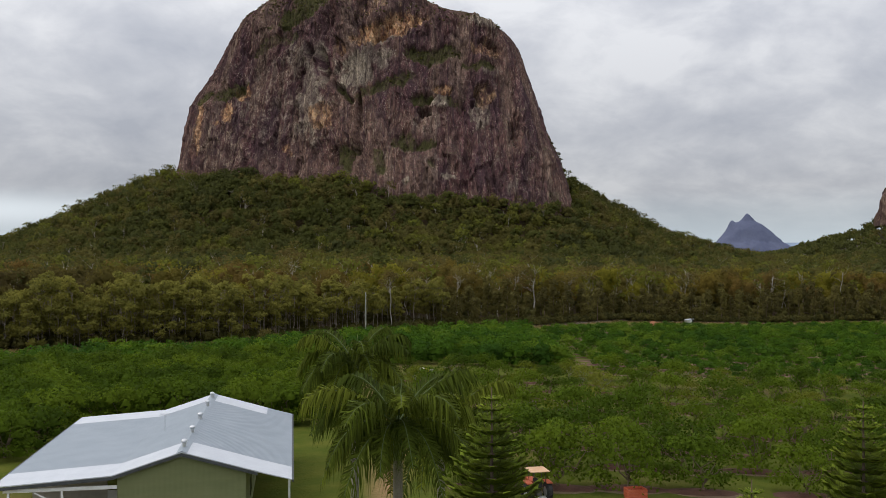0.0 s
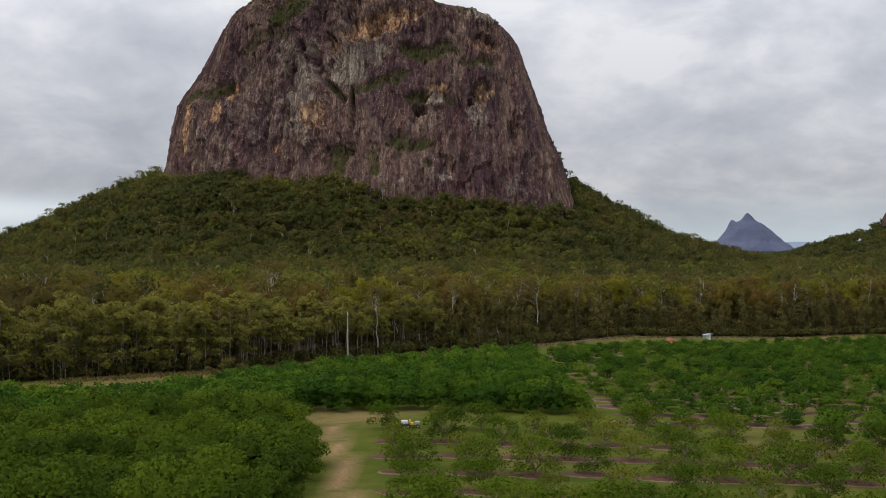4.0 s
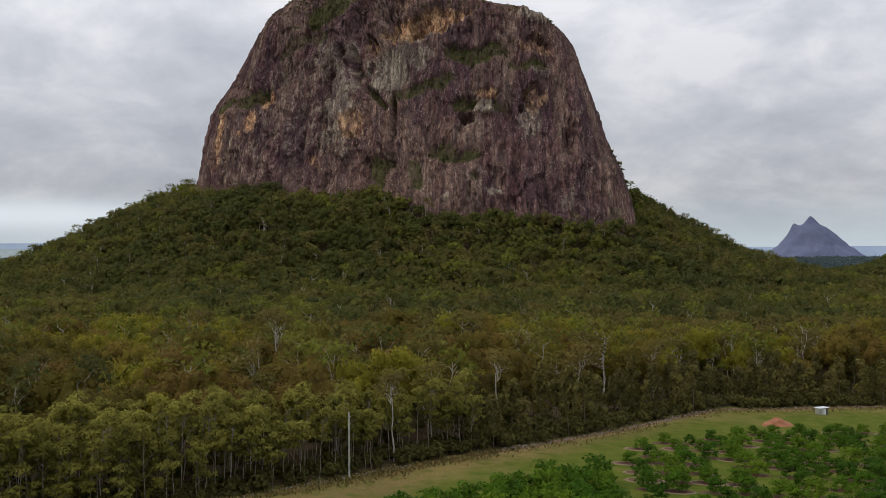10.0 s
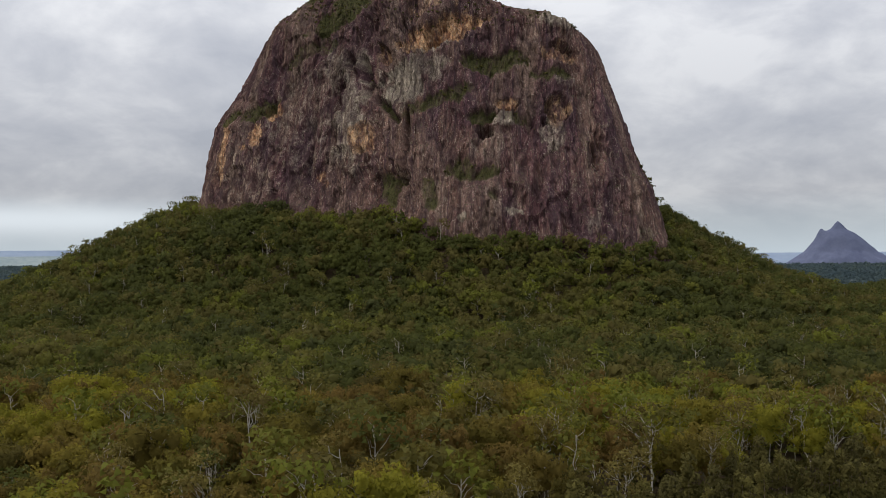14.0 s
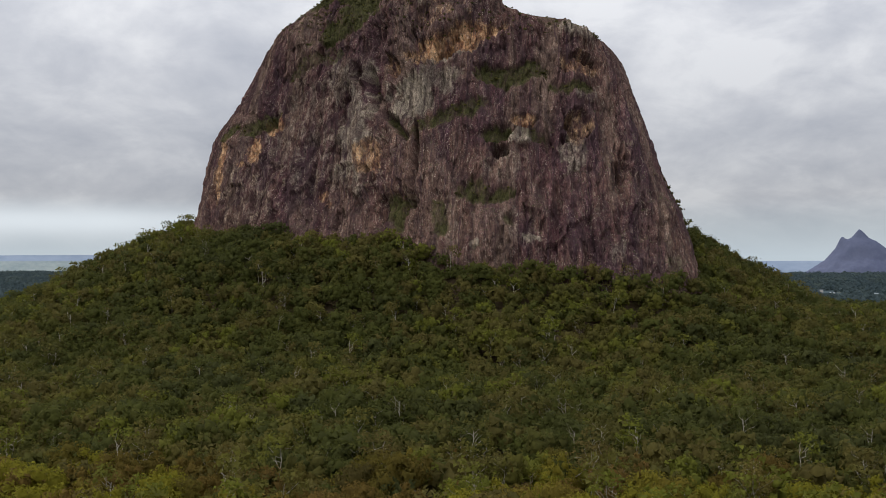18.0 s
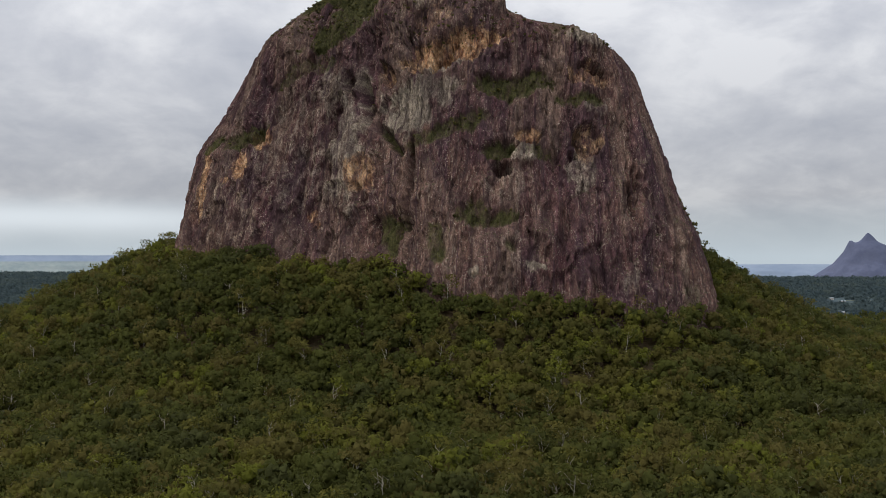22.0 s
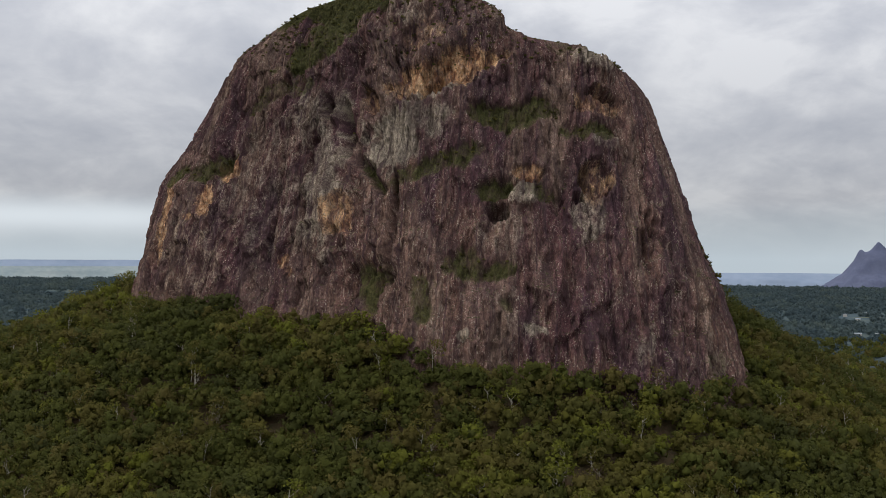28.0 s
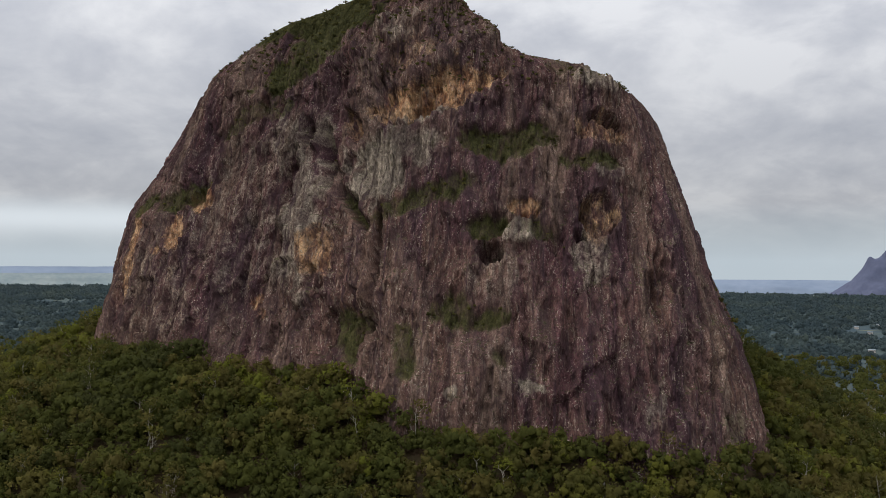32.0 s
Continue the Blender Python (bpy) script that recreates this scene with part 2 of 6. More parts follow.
def ground_material():
    """Mown orchard grass in front, leaf litter under the forest, far off plantations with haze painted into their
    colour.
    """
    k = Nodes("ground")
    p = k.place()
    big, mid, fine = k.noise(p, 0.03, 4), k.noise(p, 0.35, 4), k.noise(p, 3.0, 4)
    grass = k.mix(k.span(mid, 0.3, 0.7), (0.056, 0.078, 0.011), (0.098, 0.104, 0.019))
    grass = k.mix(k.span(big, 0.52, 0.66, 0, 0.6), grass, (0.19, 0.135, 0.06))
    litter = k.mix(k.span(mid, 0.3, 0.7), (0.082, 0.052, 0.032), (0.056, 0.050, 0.024))
    col = k.mix(k.attr("forest"), grass, litter)
    dry = k.mix(k.span(k.math("ADD", k.math("MULTIPLY", big, 0.5), k.math("MULTIPLY", fine, 0.5)), 0.38, 0.62), (0.110, 0.078, 0.036), (0.205, 0.152, 0.050))
    col = k.mix(k.math("MULTIPLY", k.attr("dry"), k.span(mid, 0.25, 0.55)), col, dry)
    earth = k.mix(k.span(fine, 0.3, 0.7), (0.205, 0.125, 0.060), (0.30, 0.20, 0.105))
    col = k.mix(k.math("MULTIPLY", k.attr("track"), k.span(mid, 0.15, 0.45), True), col, earth)
    spoil = k.mix(k.span(fine, 0.3, 0.7), (0.10, 0.052, 0.036), (0.19, 0.105, 0.072))
    col = k.mix(k.math("MULTIPLY", k.attr("bank"), k.span(mid, 0.2, 0.5), True), col, spoil)
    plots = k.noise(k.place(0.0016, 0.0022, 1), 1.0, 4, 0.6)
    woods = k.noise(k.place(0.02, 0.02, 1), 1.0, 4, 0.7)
    # far plain: bluish haze is put into the ground colour with distance
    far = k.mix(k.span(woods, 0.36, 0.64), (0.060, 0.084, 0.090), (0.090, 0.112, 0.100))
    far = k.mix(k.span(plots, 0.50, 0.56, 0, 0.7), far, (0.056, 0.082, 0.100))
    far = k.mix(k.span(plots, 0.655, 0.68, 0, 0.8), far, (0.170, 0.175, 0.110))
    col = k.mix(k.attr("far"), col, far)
    return k.finish(col, 0.95, 0, k.bump(k.math("ADD", mid, fine), 0.6, 0.25), 0.02)


def metal_sheet(name, a, b, along, pitch=0.076, rough=0.45):
    """Corrugated sheet: ribs along one way, dulled and dirtied."""
    k = Nodes(name)
    tc = k.node("ShaderNodeTexCoord").outputs["Object"]
    wv = k.node("ShaderNodeTexWave", Vector=tc, Scale=1.0 / (pitch * 3.2), Distortion=0.0)
    wv.wave_type, wv.bands_direction = "BANDS", along
    dirt = k.noise(k.place(0.5, 0.5, 2.0), 1.0, 5)
    col = k.mix(k.span(dirt, 0.3, 0.7), a, b)
    return k.finish(col, rough, 0.0, k.bump(wv.outputs["Fac"], 0.5, 0.02), 0.5)


M = {}
M["rock"] = rock_material()
M["ground"] = ground_material()
M["forest"] = foliage("forest_leaves", (0.066, 0.070, 0.022), (0.082, 0.088, 0.020), (0.136, 0.142, 0.022), translucent=0.5, olive=(0.116, 0.096, 0.028))
M["near_forest"] = foliage("near_forest_leaves", (0.088, 0.070, 0.022), (0.125, 0.104, 0.019), (0.205, 0.186, 0.021), translucent=0.55, olive=(0.166, 0.106, 0.030))
# green of the plain's trees lightened and blued to paint in haze
M["plain_woods"] = foliage("hazed_plantation_needles", (0.050, 0.074, 0.084), (0.070, 0.096, 0.098), (0.098, 0.124, 0.104))
M["gum"] = foliage("gum_leaves", (0.110, 0.084, 0.026), (0.140, 0.108, 0.032), (0.172, 0.138, 0.036), "object")
M["paperbark_leaf"] = foliage("paperbark_leaves", (0.172, 0.162, 0.036), (0.203, 0.190, 0.040), (0.244, 0.226, 0.046), "object", 0.55)
M["oak_leaf"] = foliage("she_oak_leaves", (0.092, 0.080, 0.026), (0.116, 0.100, 0.030), (0.145, 0.126, 0.034), "object")
M["orchard"] = foliage("orchard_leaves", (0.048, 0.080, 0.006), (0.070, 0.110, 0.007), (0.106, 0.150, 0.010), "object")
M["orchard_pale"] = foliage("pruned_orchard_leaves", (0.092, 0.112, 0.010), (0.115, 0.135, 0.012), (0.155, 0.162, 0.020), "object")
M["orchard_far"] = foliage("orchard_leaves_joined", (0.036, 0.082, 0.008), (0.060, 0.118, 0.008), (0.108, 0.164, 0.013))
M["scrub"] = foliage("scrub_leaves", (0.058, 0.056, 0.018), (0.088, 0.080, 0.022), (0.130, 0.118, 0.030))
M["palm"] = foliage("palm_leaflets", (0.044, 0.062, 0.007), (0.068, 0.090, 0.009), (0.130, 0.150, 0.016), "object", 0.3, 0.45)
M["pine"] = foliage("pine_needles", (0.150, 0.200, 0.020), (0.175, 0.225, 0.022), (0.220, 0.270, 0.028), "object", 0.45, 0.4)
M["grass"] = foliage("long_grass", (0.085, 0.088, 0.024), (0.165, 0.125, 0.045), (0.27, 0.19, 0.08), "tone", 0.45, 0.3)
M["bark_pale"] = plain("pale_bark", (0.26, 0.23, 0.18), (0.46, 0.42, 0.35), 1.2, 0.85, 0, 0.4)
M["bark_paper"] = plain("papery_bark", (0.13, 0.108, 0.085), (0.30, 0.255, 0.205), 1.2, 0.85, 0, 0.4)
M["bark_white"] = plain("white_bark", (0.27, 0.24, 0.20), (0.44, 0.41, 0.35), 1.0, 0.8, 0, 0.3)
M["bark_grey"] = plain("grey_bark", (0.17, 0.15, 0.12), (0.30, 0.27, 0.22), 1.2, 0.88, 0, 0.4)
M["bark_brown"] = plain("brown_bark", (0.12, 0.085, 0.055), (0.22, 0.165, 0.115), 1.5, 0.9, 0, 0.6)
M["bark_palm"] = plain("palm_stem", (0.20, 0.18, 0.15), (0.32, 0.29, 0.24), 2.0, 0.85, 0, 0.4)
M["palm_sheath"] = plain("palm_sheath", (0.12, 0.17, 0.05), (0.18, 0.22, 0.07), 2.0, 0.5, 0, 0.1)
M["rachis"] = plain("frond_midrib", (0.045, 0.070, 0.018), (0.075, 0.105, 0.028), 2.0, 0.55, 0, 0.1)
M["mulch"] = plain("mulched_soil", (0.064, 0.028, 0.018), (0.120, 0.056, 0.035), 0.8, 0.95, 0, 0.9)
M["mulch_edge"] = plain("dry_soil_rim", (0.11, 0.074, 0.044), (0.20, 0.140, 0.085), 0.9, 0.95, 0, 0.7)
M["red_earth"] = plain("red_earth", (0.20, 0.075, 0.035), (0.30, 0.13, 0.065), 0.6, 0.95, 0, 0.9)
M["stones"] = plain("pale_stones", (0.13, 0.095, 0.08), (0.27, 0.215, 0.18), 1.5, 0.9, 0, 0.5)
M["roof"] = metal_sheet("zinc_roof", (0.225, 0.262, 0.295), (0.275, 0.312, 0.345), "X")
M["flashing"] = plain("white_flashing", (0.47, 0.49, 0.52), (0.54, 0.56, 0.585), 0.7, 0.5, 0, 0.05, 0.4)
M["green_wall"] = metal_sheet("green_cladding", (0.165, 0.185, 0.085), (0.20, 0.215, 0.105), "X")
M["cream_wall"] = metal_sheet("cream_cladding", (0.40, 0.36, 0.33), (0.48, 0.44, 0.40), "X")
M["gutter"] = plain("dark_gutter", (0.05, 0.055, 0.06), (0.08, 0.085, 0.09), 2, 0.5, 0, 0.05)
M["white_paint"] = plain("white_paint", (0.66, 0.66, 0.65), (0.78, 0.78, 0.77), 1, 0.55, 0, 0.1)
M["steel"] = plain("galvanised_steel", (0.52, 0.53, 0.54), (0.66, 0.67, 0.68), 3, 0.35, 0.7, 0.1, 0.5)
M["dark_room"] = plain("shaded_boards", (0.10, 0.075, 0.06), (0.16, 0.12, 0.10), 1, 0.8)
M["pole_wood"] = plain("weathered_pole", (0.24, 0.25, 0.20), (0.36, 0.36, 0.30), 1.0, 0.85, 0, 0.4)
M["tractor_red"] = plain("faded_red_paint", (0.40, 0.075, 0.035), (0.52, 0.14, 0.07), 2, 0.5, 0, 0.1)
M["canopy"] = plain("sun_bleached_canopy", (0.55, 0.32, 0.18), (0.66, 0.44, 0.28), 2, 0.6, 0, 0.1)
M["rubber"] = plain("tyre_rubber", (0.02, 0.02, 0.02), (0.045, 0.042, 0.04), 4, 0.85, 0, 0.4)
M["engine"] = plain("oily_metal", (0.05, 0.045, 0.04), (0.11, 0.10, 0.09), 4, 0.6, 0.3, 0.3)
M["yellow"] = plain("yellow_paint", (0.62, 0.40, 0.03), (0.70, 0.50, 0.06), 3, 0.45, 0, 0.1)
M["glass"] = plain("tinted_window", (0.03, 0.035, 0.04), (0.05, 0.055, 0.06), 1, 0.1, 0, 0.0, 0.6)
# hills paled and blued in their base colour to stand for haze
M["hill_near"] = plain("hazed_pale_hills", (0.210, 0.255, 0.262), (0.295, 0.332, 0.318), 0.006, 1.0, 0, 0, 0.0)
M["hill_far"] = plain("hazed_blue_hills", (0.205, 0.255, 0.330), (0.255, 0.305, 0.380), 0.003, 1.0, 0, 0, 0.0)
# the peak's blue-grey is painted haze over forest and rock
M["peak"] = plain("hazed_peak", (0.098, 0.110, 0.168), (0.125, 0.138, 0.200), 0.01, 1.0, 0, 0, 0.0)

# ---------------------------------------------------------------- mesh helpers


def fast_mesh(name, V, F, mat, attrs=None, smooth=False):
    """A mesh from vertex and face arrays (all faces with the same number of corners)."""
    V, F = np.asarray(V, np.float32), np.asarray(F, np.int32)
    me = bpy.data.meshes.new(name)
    me.vertices.add(len(V))
    me.vertices.foreach_set("co", V.ravel())
    k = F.shape[1]
    me.loops.add(F.size)
    me.loops.foreach_set("vertex_index", F.ravel())
    me.polygons.add(len(F))
    me.polygons.foreach_set("loop_start", np.arange(0, F.size, k, dtype=np.int32))
    me.polygons.foreach_set("loop_total", np.full(len(F), k, np.int32))
    if smooth:
        me.polygons.foreach_set("use_smooth", np.ones(len(F), bool))
    for key, values in (attrs or {}).items():
        a = me.attributes.new(key, "FLOAT", "POINT")
        a.data.foreach_set("value", np.asarray(values, np.float32))
    me.update(calc_edges=True)
    me.materials.append(mat)
    return me


def part(name, bm, material, parent, label=""):
    """Links a bmesh or a mesh as one object under a thing or a part."""
    if isinstance(bm, bpy.types.Mesh):
        me = bm
    else:
        me = bpy.data.meshes.new(name)
        bm.normal_update()
        bm.to_mesh(me)
        bm.free()
        me.materials.append(material)
    ob = new(name, me)
    ob.parent = parent
    return tagged(ob, label) if label else ob


def box(x0, y0, z0, x1, y1, z1, bevel=0.0, bm=None):
    bm = bm or bmesh.new()
    r = bmesh.ops.create_cube(bm, size=1.0, matrix=Matrix.Translation(((x0 + x1) / 2, (y0 + y1) / 2, (z0 + z1) / 2)) @ Matrix.Diagonal((abs(x1 - x0), abs(y1 - y0), abs(z1 - z0), 1)))
    if bevel:
        edges = list({e for v in r["verts"] for e in v.link_edges})
        bmesh.ops.bevel(bm, geom=edges, offset=bevel, segments=2, affect="EDGES", profile=0.6)
    return bm


def rod(a, b, r0, r1=None, sides=10, bm=None):
    bm = bm or bmesh.new()
    a, b = Vector(a), Vector(b)
    m = Matrix.Translation((a + b) / 2) @ (b - a).to_track_quat("Z", "Y").to_matrix().to_4x4()
    bmesh.ops.create_cone(bm, cap_ends=True, segments=sides, radius1=r0, radius2=r0 if r1 is None else r1, depth=(b - a).length, matrix=m)
    return bm


def prism(outline, y0, y1, bm=None):
    """An outline in x and z drawn out along y."""
    bm = bm or bmesh.new()
    f = [bm.verts.new((x, y0, z)) for x, z in outline]
    k = [bm.verts.new((x, y1, z)) for x, z in outline]
    bm.faces.new(f)
    bm.faces.new(k[::-1])
    n = len(f)
    for i in range(n):
        j = (i + 1) % n
        bm.faces.new((f[j], f[i], k[i], k[j]))
    bmesh.ops.recalc_face_normals(bm, faces=bm.faces[:])
    return bm


def tube(points, radii, sides=6):
    """A tapered tube along points, as arrays of quads."""
    P = np.asarray(points, float)
    V, F = [], []
    for i, (p, r) in enumerate(zip(P, radii)):
        d = P[min(i + 1, len(P) - 1)] - P[max(i - 1, 0)]
        d = d / (np.linalg.norm(d) + 1e-9)
        u = np.cross(d, (0.31, 0.95, 0.05))
        u /= np.linalg.norm(u) + 1e-9
        w = np.cross(d, u)
        a = np.arange(sides) * 2 * np.pi / sides
        V.append(p + r * (np.cos(a)[:, None] * u + np.sin(a)[:, None] * w))
    for i in range(len(P) - 1):
        for j in range(sides):
            k = (j + 1) % sides
            F.append((i * sides + j, i * sides + k, (i + 1) * sides + k, (i + 1) * sides + j))
    return np.concatenate(V), np.array(F, int)


def join(pieces):
    V, F, n = [], [], 0
    for v, f in pieces:
        V.append(v)
        F.append(np.asarray(f) + n)
        n += len(v)
    return np.concatenate(V), np.concatenate(F)


def full_crown(rng, blobs, count, size, flat=0.75, core=True):
    """A close crown: leaf sprays over a leafy core in every clump, shaded as rounded masses."""
    B = np.asarray(blobs, float)
    pick = rng.choice(len(B), count, p=B[:, 3] ** 2 / (B[:, 3] ** 2).sum())
    d = rng.normal(size=(count, 3))
    d[:, 2] = np.where(d[:, 2] < -0.3, -d[:, 2], d[:, 2])
    d /= np.linalg.norm(d, axis=1, keepdims=True)
    C = B[pick, :3] + d * (B[pick, 3] * rng.uniform(0.75, 1.15, count))[:, None] * np.array((1, 1, flat))
    nrm = d * 0.8 + rng.normal(size=(count, 3)) * 0.5 + np.array((0, 0, 0.3))
    nrm /= np.linalg.norm(nrm, axis=1, keepdims=True)
    t = np.cross(nrm, rng.normal(size=(count, 3)))
    t /= np.linalg.norm(t, axis=1, keepdims=True)
    b = np.cross(nrm, t)
    s = (size * rng.uniform(0.6, 1.35, count))[:, None]
    V = np.stack([C - t * s * 0.6 - b * s * 0.3, C + t * s * 0.6 - b * s * 0.25, C + b * s * 0.62], 1)
    mid = B[:, :3].mean(0) - (0, 0, B[:, 3].mean())
    turned = lambda at, own, lean: own * lean + 0.8 * (at - mid) / (np.linalg.norm(at - mid, axis=-1, keepdims=True) + 1e-6)
    N = turned(C, d * 0.8 + nrm * 0.3, 1.0) + np.array((0, 0, 0.45))
    N = np.repeat(N / np.linalg.norm(N, axis=1, keepdims=True), 3, 0)
    if not core:
        return V.reshape(-1, 3), np.arange(count * 3).reshape(-1, 3), N
    axes = np.array([(1, 0, -0.3), (0, 1, -0.3), (-1, 0, -0.3), (0, -1, -0.3), (0, 0, 1)], float)
    tri = np.array([(0, 1, 4), (1, 2, 4), (2, 3, 4), (3, 0, 4)])
    CV = B[:, None, :3] + axes[None] * (B[:, 3] * 0.66)[:, None, None] * np.array((1, 1, flat)) * rng.uniform(0.85, 1.15, (len(B), 5, 1))
    CN = turned(CV, np.broadcast_to(axes[None], CV.shape), 0.8) + np.array((0, 0, 0.45))
    CN = (CN / np.linalg.norm(CN, axis=-1, keepdims=True)).reshape(-1, 3)
    F = np.concatenate([np.arange(count * 3).reshape(-1, 3), (tri[None] + (np.arange(len(B)) * 5)[:, None, None]).reshape(-1, 3) + count * 3])
    return np.concatenate([V.reshape(-1, 3), CV.reshape(-1, 3)]), F, np.concatenate([N, CN])


def leaves(rng, blobs, count, size, out=0.5, flat=1.0, corners=4):
    """Leaf sprays on and in a set of clumps (x, y, z, radius): each a bent diamond."""
    B = np.asarray(blobs, float)
    w = B[:, 3] ** 2
    pick = rng.choice(len(B), count, p=w / w.sum())
    d = rng.normal(size=(count, 3))
    d /= np.linalg.norm(d, axis=1, keepdims=True)
    d[:, 2] = np.where(d[:, 2] < -0.35, -d[:, 2], d[:, 2])
    r = B[pick, 3] * rng.uniform(0.55, 1.08, count)
    C = B[pick, :3] + d * r[:, None] * np.array((1, 1, flat))
    nrm = d * out + rng.normal(size=(count, 3)) * 0.42 + np.array((0, 0, 0.4))
    nrm /= np.linalg.norm(nrm, axis=1, keepdims=True)
    t = np.cross(nrm, rng.normal(size=(count, 3)))
    t /= np.linalg.norm(t, axis=1, keepdims=True)
    b = np.cross(nrm, t)
    s = (size * rng.uniform(0.6, 1.35, count))[:, None]
    V = np.stack([C - t * s * 0.55, C + b * s * 0.38 + nrm * s * 0.12, C + t * s * 0.55, C - b * s * 0.38 + nrm * s * 0.12], 1).reshape(-1, 3)
    if corners == 3:
        V = np.stack([C - t * s * 0.6 - b * s * 0.3, C + t * s * 0.6 - b * s * 0.25, C + b * s * 0.62 + nrm * s * 0.1], 1).reshape(-1, 3)
    return V, np.arange(count * corners).reshape(-1, corners)


# vectorised gradient noise
_rn = np.random.RandomState(11)
PERM = _rn.permutation(512)
GRAD = _rn.normal(size=(512, 3))
GRAD /= np.linalg.norm(GRAD, axis=1, keepdims=True)


def gnoise(x, y, z):
    xi, yi, zi = (np.floor(v).astype(int) for v in (x, y, z))
    fx, fy, fz = x - xi, y - yi, z - zi
    u, v, w = (f * f * f * (f * (f * 6 - 15) + 10) for f in (fx, fy, fz))
    total = 0
    for a in (0, 1):
        for b in (0, 1):
            for c in (0, 1):
                g = GRAD[(PERM[(PERM[(PERM[(xi + a) % 512] + yi + b) % 512] + zi + c) % 512])]
                dotp = g[..., 0] * (fx - a) + g[..., 1] * (fy - b) + g[..., 2] * (fz - c)
                total = total + dotp * (u if a else 1 - u) * (v if b else 1 - v) * (w if c else 1 - w)
    return total * 1.6


def fbm(x, y, z, octaves=4, gain=0.5):
    s, a, t = 0.0, 1.0, 0.0
    for i in range(octaves):
        s = s + a * gnoise(x + 17.3 * i, y - 9.1 * i, z + 5.7 * i)
        t += a
        a *= gain
        x, y, z = x * 2, y * 2, z * 2
    return s / t


def smooth(a, b, v):
    t = np.clip((v - a) / (b - a), 0, 1)
    return t * t * (3 - 2 * t)


# ---------------------------------------------------------------- the lie of the land
AXIS = (-60.0, 860.0)
EDGE_X = (-400, -150, -88, -40, -20, 20, 64, 121, 250, 500)
EDGE_Y = (110, 146, 160, 187, 207, 247, 297, 318, 335, 360)


def edge_y(x):
    """Where the forest begins, along y."""
    return np.interp(x, EDGE_X, EDGE_Y)


def ground_z(x, y):
    x, y = np.asarray(x, float), np.asarray(y, float)
    z = -0.0155 * np.clip(y, -60, 260) - 0.036 * np.clip(x, 0, 130)
    dx, dy = x - AXIS[0], y - AXIS[1]
    d = np.hypot(np.where(dx < 0, dx * 0.765, dx * 0.93), np.where(dy < 0, dy * 1.15, dy))
    cone = np.interp(d, (0, 150, 170, 225, 255, 300, 345, 420, 600), (104, 88, 80, 47, 29, 14, 4, -1, -5))
    z = np.where(d < 620, np.maximum(z, z * smooth(420, 600, d) + cone * (1 - smooth(420, 600, d))), z)
    z = z + 13 * np.exp(-(((x - 62) / 70) ** 2) - ((y - 692) / 50) ** 2)
    z = z - 13 * np.exp(-(((x + 112) / 48) ** 2) - ((y - 738) / 42) ** 2) - 6 * np.exp(-(((x + 195) / 60) ** 2) - ((y - 765) / 40) ** 2)
    # the rocky hill beyond the saddle
    e = np.hypot((x - 840) / 1.0, (y - 1080) / 1.2)
    z = z + np.interp(e, (0, 120, 200, 300, 420, 560), (170, 150, 98, 46, 12, 0))
    z = z + 1.2 * fbm(x * 0.012, y * 0.012, 0.3 + 0 * x, 3) * smooth(200, 320, y)
    return z


def far_rise(x, y):
    """The plain dips, then climbs a little towards the hills round it."""
    r = np.hypot(x, y)
    return -4 * smooth(1200, 2500, r) + (47 - 13 * smooth(-0.1, 0.2, x / (r + 1))) * smooth(1500, 4700, r)


ROAD = ((-3.5, 20), (-5.8, 56), (-9.0, 85), (-13.2, 113), (-14.5, 119))


def road_x(y):
    return np.interp(y, [p[1] for p in ROAD], [p[0] for p in ROAD])


